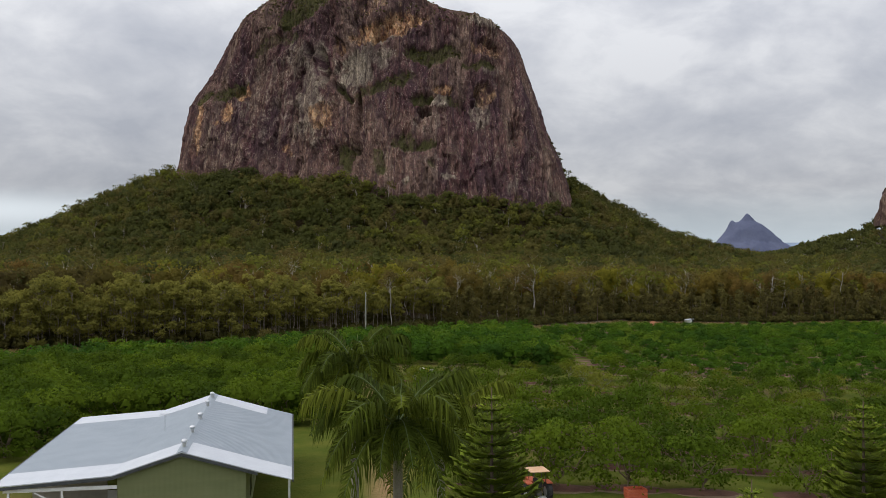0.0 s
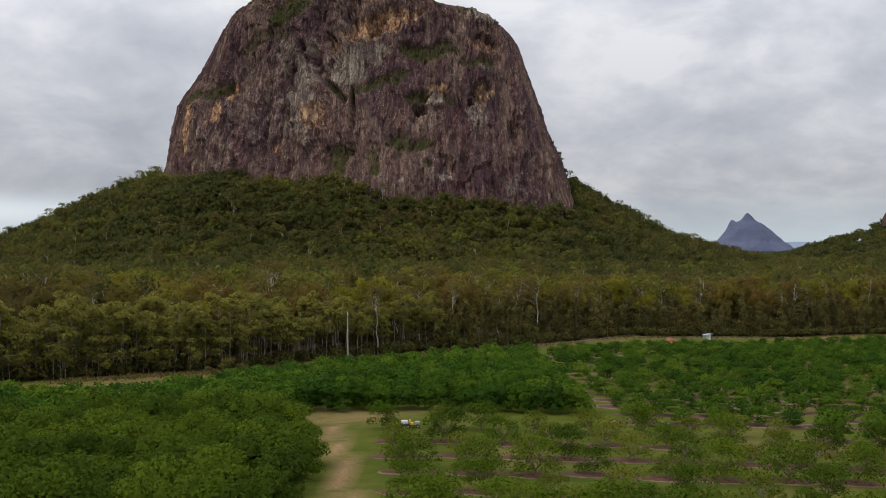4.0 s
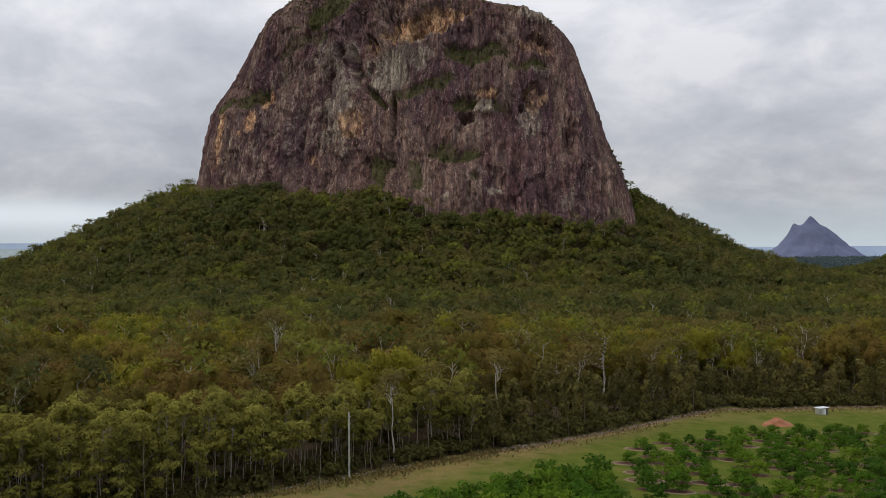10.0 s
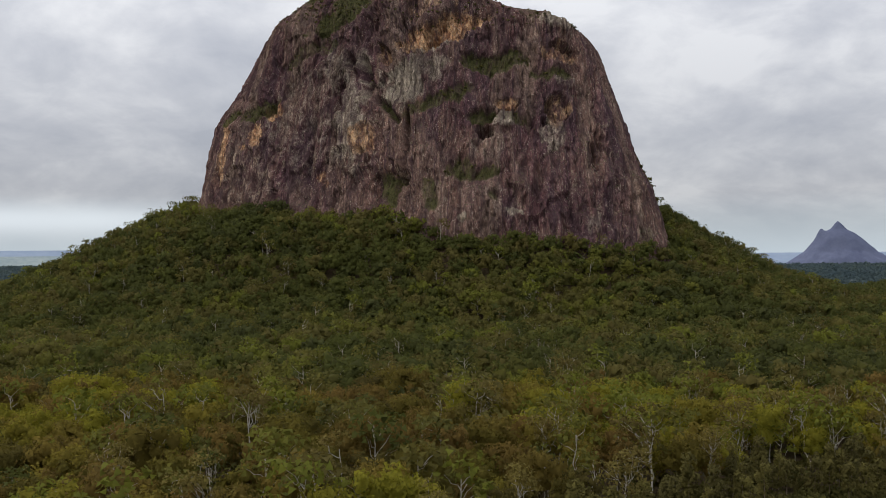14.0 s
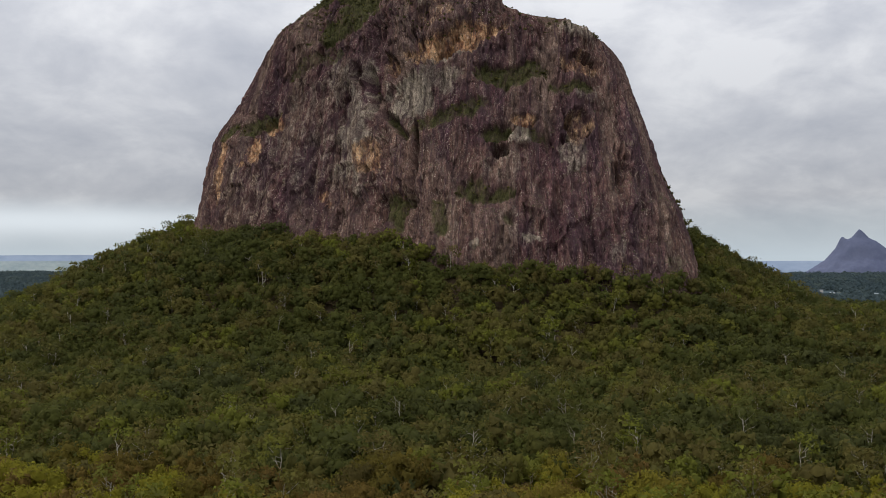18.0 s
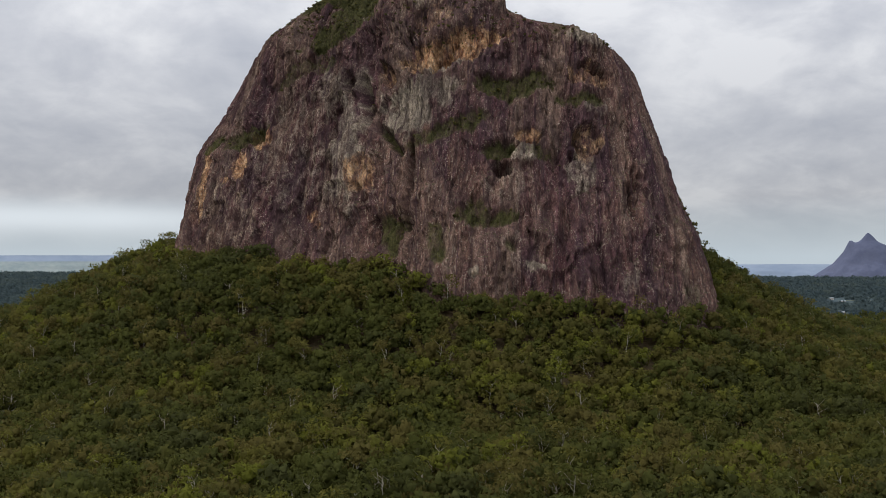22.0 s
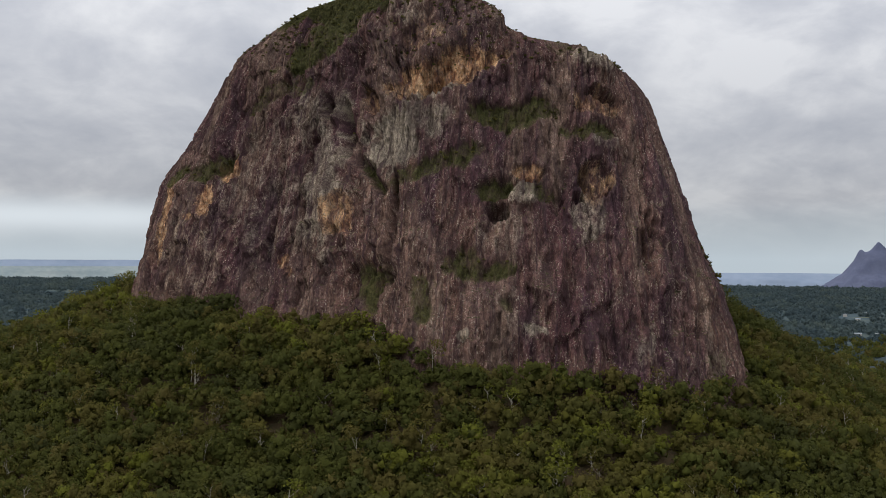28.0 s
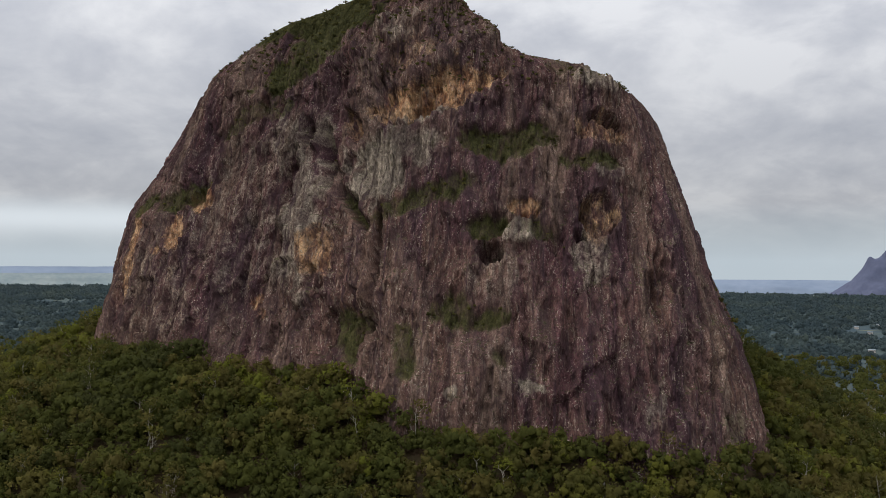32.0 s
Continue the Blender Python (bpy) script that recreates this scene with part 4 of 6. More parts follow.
def round_tree(rng, h, spread, count, size, stem=0.35, corners=3):
    """A full domed crown: rounded clumps all over it, close within."""
    wood = tube(bent(rng, (0, 0, -0.5), (0, 0, h * 0.7), 0.05, 4), np.linspace(h * 0.014, h * 0.005, 4), 5)
    if corners != 3:
        blobs = []
        for i in range(rng.randint(7, 12)):
            ang, q = rng.uniform(0, 6.28), rng.uniform(0, 1) ** 0.6
            blobs.append((np.cos(ang) * q * spread * 0.62, np.sin(ang) * q * spread * 0.62, h * (0.93 - (1 - stem) * 0.55 * q * q) + rng.normal() * 0.4 - spread * 0.2, spread * rng.uniform(0.28, 0.48)))
        return wood, leaves(rng, blobs, count, size, 1.1, 0.75, corners)
    tall = h * (1 - stem) * 0.5
    mid = np.array((0, 0, h - tall))
    n = rng.randint(10, 15)
    ring, wide = rng.uniform(0, 6.28), rng.uniform(0.8, 1.25)
    blobs = []
    for i in range(n):
        up = 0.95 - 1.45 * (i + 0.5) / n + rng.uniform(-0.1, 0.1)
        ang = ring + i * 2.4 + rng.uniform(-0.35, 0.35)
        w = math.sqrt(max(0.0, 1 - up * up)) * spread * rng.uniform(0.42, 0.92)
        blobs.append((np.cos(ang) * w * wide, np.sin(ang) * w / wide, mid[2] + up * tall * rng.uniform(0.55, 0.95), spread * rng.uniform(0.20, 0.40)))
    B = np.array(blobs)
    pick = rng.choice(n, count, p=B[:, 3] ** 2 / (B[:, 3] ** 2).sum())
    d = rng.normal(size=(count, 3)) + 0.45 * (B[pick, :3] - mid) / spread + np.array((0, 0, 0.25))
    d /= np.linalg.norm(d, axis=1, keepdims=True)
    C = B[pick, :3] + d * (B[pick, 3] * rng.uniform(0.7, 1.3, count))[:, None]
    nrm = d + rng.normal(size=(count, 3)) * 0.45
    nrm /= np.linalg.norm(nrm, axis=1, keepdims=True)
    t = np.cross(nrm, rng.normal(size=(count, 3)))
    t /= np.linalg.norm(t, axis=1, keepdims=True)
    b = np.cross(nrm, t)
    s = (size * rng.uniform(0.6, 1.3, count))[:, None]
    V = np.stack([C - t * s * 0.6 - b * s * 0.3, C + t * s * 0.6 - b * s * 0.25, C + b * s * 0.62], 1).reshape(-1, 3)
    N = d * 0.9 + 0.5 * (C - mid) / spread + nrm * 0.3 + np.array((0, 0, 0.5))
    N = np.repeat(N / np.linalg.norm(N, axis=1, keepdims=True), 3, 0)
    # the close inside of the crown: a leafy knob in every clump and a small heart
    out = B[:, :3] - mid + np.array((0, 0, 0.15 * spread))
    out /= np.linalg.norm(out, axis=1, keepdims=True)
    e1 = np.cross(out, rng.normal(size=(n, 3)))
    e1 /= np.linalg.norm(e1, axis=1, keepdims=True)
    e2 = np.cross(out, e1)
    axes = np.stack([e1 - 0.2 * out, e2 - 0.2 * out, -e1 - 0.2 * out, -e2 - 0.2 * out, out], 1)
    CV = B[:, None, :3] + axes * (B[:, 3] * 0.9)[:, None, None] * rng.uniform(0.75, 1.15, (n, 5, 1))
    CN = axes + 0.5 * (CV - mid) / spread + np.array((0, 0, 0.5))
    tri = np.array([(0, 1, 4), (1, 2, 4), (2, 3, 4), (3, 0, 4)])
    F = [np.arange(count * 3).reshape(-1, 3), (tri[None] + (np.arange(n) * 5)[:, None, None]).reshape(-1, 3) + count * 3]
    heart = np.array([(math.cos(j * 1.2566) * spread * 0.5, math.sin(j * 1.2566) * spread * 0.5, -0.45 * tall) for j in range(5)] + [(0, 0, tall * 0.6)]) + mid
    F.append(np.array([(j, (j + 1) % 5, 5) for j in range(5)]) + count * 3 + n * 5)
    HN = heart - mid + np.array((0, 0, spread * 0.5))
    N = np.concatenate([N, CN.reshape(-1, 3), HN])
    return wood, (np.concatenate([V, CV.reshape(-1, 3), heart]), np.concatenate(F), N / np.linalg.norm(N, axis=1, keepdims=True))


def fruit_tree(rng, h, spread, count, size, close=False):
    """An orchard tree: forked low, with a wide low crown of upright shoots."""
    wood = [tube(bent(rng, (0, 0, -0.1), (0, 0, 0.7), 0.05, 3), (0.13, 0.12, 0.11), 7)]
    blobs = []
    for i in range(7):
        ang = i * 0.9 + rng.uniform(-0.3, 0.3)
        w = spread * rng.uniform(0.45, 0.95)
        b = np.array((np.cos(ang) * w * 0.7, np.sin(ang) * w * 0.7, h * rng.uniform(0.5, 0.85)))
        wood.append(tube(bent(rng, (0, 0, 0.6), b, 0.16, 5), np.linspace(0.08, 0.02, 5), 5))
        blobs.append((*b, spread * rng.uniform(0.30, 0.42)))
        c = b * np.array((1.2, 1.2, 0.36)) + rng.normal(size=3) * 0.25
        blobs.append((*c, spread * rng.uniform(0.26, 0.38)))
    blobs.append((0, 0, h * 0.82, spread * 0.42))
    V, F, N = full_crown(rng, blobs, count, size, 0.85, close)
    V[:, 2] = np.maximum(V[:, 2], 0.2 + 0.3 * rng.uniform(size=len(V)))
    return join(wood), (V, F, N)


def tree_thing(name, label, category, wood, crown, bark, leaf, group):
    """A tree as a thing with a trunk and a crown."""
    root = tagged(new(name), label, category, group)
    part("trunk", fast_mesh("trunk", *wood, bark, None, True), None, root)
    me = fast_mesh("crown", *crown[:2], leaf, None, len(crown) > 2)
    if len(crown) > 2:
        me.normals_split_custom_set_from_vertices(crown[2].astype(np.float32))
    part("crown", me, None, root)
    return root


def scatter(x, y, gap, rng):
    """Thins points on a jittered grid by nothing but the jitter."""
    return x + rng.uniform(-0.45, 0.45, x.shape) * gap, y + rng.uniform(-0.45, 0.45, y.shape) * gap


def stuff(name, label, category, protos, pos, scale, tone, which, leaf, bark=None, rng=None):
    """Many plants joined into one mesh of leaves (and one of stems)."""
    LV, LF, LT, LN, WV, WF = [], [], [], [], [], []
    nl = nw = 0
    turn = rng.uniform(0, 2 * np.pi, len(pos))
    for k, (wood, crown) in enumerate(protos):
        sel = np.nonzero(which == k)[0]
        if not len(sel):
            continue
        c, s = np.cos(turn[sel])[:, None], np.sin(turn[sel])[:, None]
        for src, tgt in ((crown, 0), (wood, 1)):
            if tgt and bark is None:
                continue
            v, f = src[:2]
            p = np.stack([c * v[:, 0] - s * v[:, 1], s * v[:, 0] + c * v[:, 1], np.broadcast_to(v[:, 2], (len(sel), len(v)))], -1)
            p = p * scale[sel][:, None, None] + pos[sel][:, None, :]
            off = (np.arange(len(sel)) * len(v))[:, None, None]
            ff = (f[None] + off).reshape(-1, f.shape[1])
            if tgt:
                WV.append(p.reshape(-1, 3)); WF.append(ff + nw); nw += p.shape[0] * p.shape[1]
            else:
                LV.append(p.reshape(-1, 3)); LF.append(ff + nl); nl += p.shape[0] * p.shape[1]
                LT.append(np.repeat(tone[sel], len(v)))
                if len(src) > 2:
                    m = src[2]
                    LN.append(np.stack([c * m[:, 0] - s * m[:, 1], s * m[:, 0] + c * m[:, 1], np.broadcast_to(m[:, 2], (len(sel), len(m)))], -1).reshape(-1, 3))
    ob = new(name, fast_mesh(name, np.concatenate(LV), np.concatenate(LF), leaf, {"tone": np.clip(np.concatenate(LT), 0, 1)}))
    if LN:
        ob.data.polygons.foreach_set("use_smooth", np.ones(len(ob.data.polygons), bool))
        ob.data.normals_split_custom_set_from_vertices(np.concatenate(LN).astype(np.float32))
    tagged(ob, label, category, "", "stuff")
    if bark is not None:
        part("stems", fast_mesh("stems", np.concatenate(WV), np.concatenate(WF), bark, None, True), None, ob)
    return ob


def in_view(x, y):
    """The wedge of land that lies ahead of the flight."""
    ahead = (np.abs(x) < 16 + 0.50 * (y + 41)) & (y > -45)
    return ahead


# tall gums that stand out: x, y, size
GUMS = ((33, 296, 1.0), (24, 262, 0.95), (-27, 262, 0.95), (-45, 245, 0.95), (72, 345, 1.0), (80, 350, 0.95), (90, 352, 1.05), (103, 350, 1.0), (110, 356, 0.9),
        (47, 300, 0.85), (-8, 235, 0.8), (5, 250, 0.75), (-24, 216, 0.65), (-14, 219, 0.7), (58, 322, 0.95), (140, 352, 0.9), (-70, 262, 0.9), (-92, 240, 0.8),
        (12, 300, 0.9), (-55, 300, 1.0), (-5, 330, 1.0), (130, 372, 1.0), (-88, 330, 1.0), (60, 380, 1.0), (20, 390, 1.05), (-35, 400, 1.0))

# ---------------------------------------------------------------- forest on the skirts of the mountain


def under_rock(x, y):
    """Whether a place on the ground lies inside the foot of the cliff."""
    z = ground_z(x, y) + 2
    xl, xr = np.interp(z, ZP, XL), np.interp(z, ZP, XR)
    c = (x - xl) / (xr - xl)
    phi = np.arccos(np.clip(1 - 2 * c, -1, 1))
    return (c > 0) & (c < 1) & (y > mountain_base(phi, z)[1] + 3)


def build_forest():
    rng = np.random.RandomState(5)
    shapes = ((14, 5.6), (16, 5.2), (12, 5.0), (17, 6.4), (14, 4.6), (15, 6.0))
    close = [round_tree(rng, h, w, int(140 * w), 0.56) for h, w in shapes]
    small = [round_tree(rng, h, w * 1.1, int(27 * w), 1.0) for h, w in shapes]
    open_ = [gum_tree(rng, h, w, n, sz, 0.5, 1.25, 0.011, True) for h, w, n, sz in ((18, 5.4, 150, 1.0), (17, 5.0, 140, 0.95), (19, 5.2, 150, 0.95))]

    def patch(gx, gy, gap, ok):
        x, y = scatter(gx.ravel(), gy.ravel(), gap, rng)
        keep = in_view(x, y) & ok(x, y) & ~under_rock(x, y) & ~((y > 900) & (np.abs(x + 60) < 240))
        return x[keep], y[keep]

    g = 7.5
    x, y = patch(*np.meshgrid(np.arange(-520, 420, g), np.arange(120, 870, g)), g, lambda x, y: y > edge_y(x) + 24)
    x2, y2 = patch(*np.meshgrid(np.arange(-330, 260, 11.0), np.arange(470, 880, 11.0)), 11.0, lambda x, y: y > edge_y(x) + 24)
    x, y = np.concatenate([x, x2]), np.concatenate([y, y2])
    z = ground_z(x, y)
    hillward = smooth(420, 640, y)
    tone = 0.48 + (0.95 - 0.35 * hillward) * fbm(x * 0.012, y * 0.012, 0 * x + 3, 3) + rng.normal(size=len(x)) * 0.21 + 0.02
    gum = rng.uniform(size=len(x)) < 0.20 - 0.12 * hillward
    scale = rng.uniform(0.72, 1.28, len(x))
    pos = np.stack([x, y, z - 4.4 * hillward], 1)
    wander = 45 * fbm(x * 0.01, y * 0.01, 0 * x + 5, 3) + rng.normal(size=len(x)) * 25
    tone = tone + 0.28 * np.exp(-(((y - 350) / 55) ** 2))
    clear = np.ones(len(x), bool)
    for gx, gy, gs in GUMS:
        clear &= ~((np.abs(x - gx * (1 + (y - gy) / gy)) < 3.5) & (y < gy + 3) & (y > gy - 16))
    for name, label, protos, sel in (("near_forest", "eucalypt forest behind the orchard, olive and brown-green", close, ~gum & clear & (y < 400 + wander)),
                                     ("hill_forest", "dense dark green forest on the mountain skirts", small, ~gum & clear & (y >= 400 + wander))):
        stuff(name, label, "forest", protos, pos[sel], scale[sel], tone[sel], rng.randint(0, 6, sel.sum()), M["near_forest" if protos is close else "forest"], None, rng)
    stuff("open_forest", "taller gums with pale limbs among the forest", "forest", open_, pos[gum], scale[gum], tone[gum] + 0.15, rng.randint(0, 3, gum.sum()), M["forest"], M["bark_pale"], rng)
    # low growth that fills the gaps
    x, y = patch(*np.meshgrid(np.arange(-420, 360, 11.0), np.arange(120, 560, 11.0)), 11.0, lambda x, y: y > edge_y(x) + 6)
    low = [round_tree(rng, 5, 3.2, 18, 1.2, 0.1) for i in range(3)]
    n = 1500
    ex = np.where(rng.uniform(size=n) < 0.25, rng.uniform(-120, -20, n), rng.uniform(-20, 200, n))
    ey = edge_y(ex) + rng.uniform(0.5, 14, n)
    x, y = np.concatenate([x, ex]), np.concatenate([y, ey])
    stuff("undergrowth", "shrubs and saplings under the forest trees", "shrubs", low, np.stack([x, y, ground_z(x, y)], 1),
          np.where(np.arange(len(x)) < len(x) - n, rng.uniform(0.6, 1.3, len(x)), rng.uniform(0.2, 0.6, len(x))), rng.uniform(0.05, 0.7, len(x)), rng.randint(0, 3, len(x)), M["scrub"], None, rng)


build_forest()


def build_far_woods():
    """Trees past the saddle, on the far hill and out on the plain."""
    rng = np.random.RandomState(9)
    protos = [round_tree(rng, 15, 6.5, 18, 2.2) for i in range(4)]
    gx, gy = np.meshgrid(np.arange(-900, 1250, 15.0), np.arange(330, 1750, 15.0))
    x, y = scatter(gx.ravel(), gy.ravel(), 12.0, rng)
    wide = np.abs(x + 0.07 * y) < 0.60 * (y + 30)
    near = (np.abs(x + 60) < 470) & (y < 990)
    ok = wide & ~near & (rng.uniform(size=len(x)) < np.where(y > 1200, 0.5, 1.0)) & (y > edge_y(x) + 20)
    ok &= ~((np.abs(x + 70) < 200) & (y > 980))
    x, y = x[ok], y[ok]
    tone = 0.35 + 0.4 * fbm(x * 0.01, y * 0.01, 0 * x, 3) + rng.normal(size=len(x)) * 0.15
    stuff("far_woods", "woods on the plain and hill behind", "forest", protos, np.stack([x, y, ground_z(x, y) + far_rise(x, y)], 1),
          rng.uniform(0.7, 1.2, len(x)), tone, rng.randint(0, 4, len(x)), M["forest"], None, rng)


FAR_HOUSES = ((565, 1925, 9, 14, 70), (600, 1935, 6, 8, 10), (700, 2330, 8, 12, 80), (722, 2480, 7, 10, 60), (781, 2290, 9, 14, 85), (797, 2560, 8, 12, 75), (868, 2420, 7, 9, 50), (655, 2450, 6, 8, 20))


def build_plain_woods():
    """Plantations and bush out on the plain, in clumps, with clearings between them."""
    rng = np.random.RandomState(12)
    protos = [round_tree(rng, 15, 17, 8, 6.5, 0.1) for i in range(3)]
    gx, gy = np.meshgrid(np.arange(-2900, 3000, 36.0), np.arange(1500, 4350, 42.0))
    x, y = scatter(gx.ravel(), gy.ravel(), 30.0, rng)
    ok = (np.hypot(x, y) < 4400) & (np.abs(x + 0.05 * y) < 0.64 * y) & ~((np.abs(x + 75 + 0.04 * (y - 980)) < 0.16 * y) & (y > 980))
    ok &= fbm(x * 0.0022, y * 0.0015, 0 * x + 7, 3) < 0.30
    for hx, hy, *_ in FAR_HOUSES:
        ok &= ~((np.abs(x - hx + 0.3 * (y - hy)) < 34) & (y < hy + 20) & (y > hy - 120))
    x, y = x[ok], y[ok]
    tone = 0.45 + 0.5 * fbm(x * 0.004, y * 0.003, 0 * x, 3) + rng.normal(size=len(x)) * 0.14
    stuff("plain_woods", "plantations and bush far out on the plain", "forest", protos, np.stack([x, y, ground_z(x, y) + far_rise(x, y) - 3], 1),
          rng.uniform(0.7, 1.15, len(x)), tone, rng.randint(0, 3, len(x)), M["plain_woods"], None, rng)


build_far_woods()
build_plain_woods()


def build_rock_scrub():
    """Bushes on the ledges and along the crest of the rock."""
    rng = np.random.RandomState(21)
    P, n, veg, ph = ROCK_P, ROCK_N, ROCK_VEG, ROCK_PHI
    chance = np.where(np.sin(ph) > -0.3, veg ** 2 * 0.022, 0)
    chance = np.where((np.sin(ph) > -0.4) & (P[..., 2] > 225) & (np.abs(n[..., 2]) > 0.5), 0.012, chance)
    side = (np.abs(np.sin(ph)) < 0.16) & (P[..., 2] < 125) & (np.cos(ph) < 0)
    chance = np.where(side & (rng.uniform(size=ph.shape) < 0.5), 0.02, chance)
    hit = rng.uniform(size=chance.shape) < chance
    pos = P[hit]
    size = rng.uniform(0.3, 1.0, len(pos)) * np.where(side[hit], 1.5, 0.8)
    protos = [round_tree(rng, 2.6, 1.9, 44, 0.5, 0.2) for i in range(4)]
    stuff("rock_scrub", "bushes and grass tufts clinging to rock ledges", "shrubs", protos, pos, size, rng.uniform(0, 0.8, len(pos)), rng.randint(0, 4, len(pos)), M["scrub"], None, rng)


build_rock_scrub()

# ---------------------------------------------------------------- the forest's near edge, tree by tree


def build_edge():
    rng = np.random.RandomState(31)
    paper = [tree_thing("paperbark_tree", "slender paperbark with pale straight trunk and thin crown", "tree",
                        *gum_tree(rng, h, 2.6, 680, 0.42, b, 1.15, 0.0070), M["bark_paper"], M["paperbark_leaf"], "paperbarks along the forest edge") for h, b in ((13, 0.55), (14, 0.5), (12, 0.45), (15, 0.6), (10, 0.3), (13, 0.5))]
    oak = [tree_thing("she_oak", "dark she-oak leafy nearly to the ground", "tree", *she_oak(rng, h, 3.6, 760, 0.52), M["bark_brown"], M["oak_leaf"], "she-oaks along the forest edge") for h in (11, 13, 9, 12)]
    gum = [tree_thing("gum_tree", "tall gum tree with white trunk and open crown", "tree", *gum_tree(rng, h, w, 760, 0.46, b, 1.15, 0.0098), M["bark_white"], M["gum"], "white-trunked gum trees") for h, w, b in ((20, 5.2, 0.5), (18, 4.6, 0.45), (22, 5.0, 0.6), (17, 5.5, 0.4))]
    used = set()

    def plant(protos, x, y, s):
        i = rng.randint(len(protos))
        m = Matrix.Translation((x, y, float(ground_z(x, y)) - 0.1)) @ Matrix.Rotation(rng.uniform(0, 6.28), 4, "Z")
        root = protos[i]
        if root.name not in used:
            used.add(root.name)
            root.scale = (s, s, s)
            root.matrix_basis = m @ Matrix.Diagonal((s, s, s, 1))
        else:
            keep = tuple(root.scale)
            root.scale = (s, s, s)
            copy_thing(root, m)
            root.scale = keep

    low = [tree_thing("paperbark_tree", "young paperbark, leafy low down, in pale olive green", "tree",
                      *gum_tree(rng, h, 2.4, 560, 0.42, b, 1.25, 0.0070), M["bark_paper"], M["paperbark_leaf"], "paperbarks along the forest edge") for h, b in ((9, 0.15), (7.5, 0.12), (10.5, 0.2))]
    for x in np.arange(-120, -38, 2.6):
        for row in range(3):
            xx = x + rng.uniform(-1.3, 1.3)
            yy = float(edge_y(xx)) + 1.5 + row * 3.4 + rng.uniform(-1.5, 1.5)
            if abs(xx) < 16 + 0.50 * (yy + 41) and rng.uniform() < np.interp(xx, (-120, -60, -38), (0.75, 0.6, 0.2)):
                plant(low, xx, yy, rng.uniform(0.75, 1.15))
    # paperbarks in close ranks on the low side
    for row in range(6):
        for x in np.arange(-118, 2, 2.3 if row < 4 else 3.6):
            xx = x + rng.uniform(-1.2, 1.2)
            yy = float(edge_y(xx)) + 4 + row * 4.0 + rng.uniform(-1.3, 1.3)
            if abs(xx) < 16 + 0.50 * (yy + 41) and rng.uniform() < (0.88 if xx < -20 else 0.55):
                plant(paper, xx, yy, rng.uniform(0.8, 1.12))
    # she-oaks on the rising side
    for row in range(4):
        for x in np.arange(-6, 235, 5.2):
            xx = x + rng.uniform(-1.8, 1.8)
            yy = float(edge_y(xx)) + 5 + row * 5.5 + rng.uniform(-2, 2)
            if rng.uniform() < 0.86:
                plant(oak, xx, yy, rng.uniform(0.7, 1.15))
    # single tall gums that stand out
    for x, y, s in GUMS:
        plant(gum, x, y, s * 1.2)
    for group in (paper, low, oak, gum):
        for root in group:
            if root.name not in used:
                for o in list(root.children_recursive) + [root]:
                    bpy.data.objects.remove(o)


build_edge()


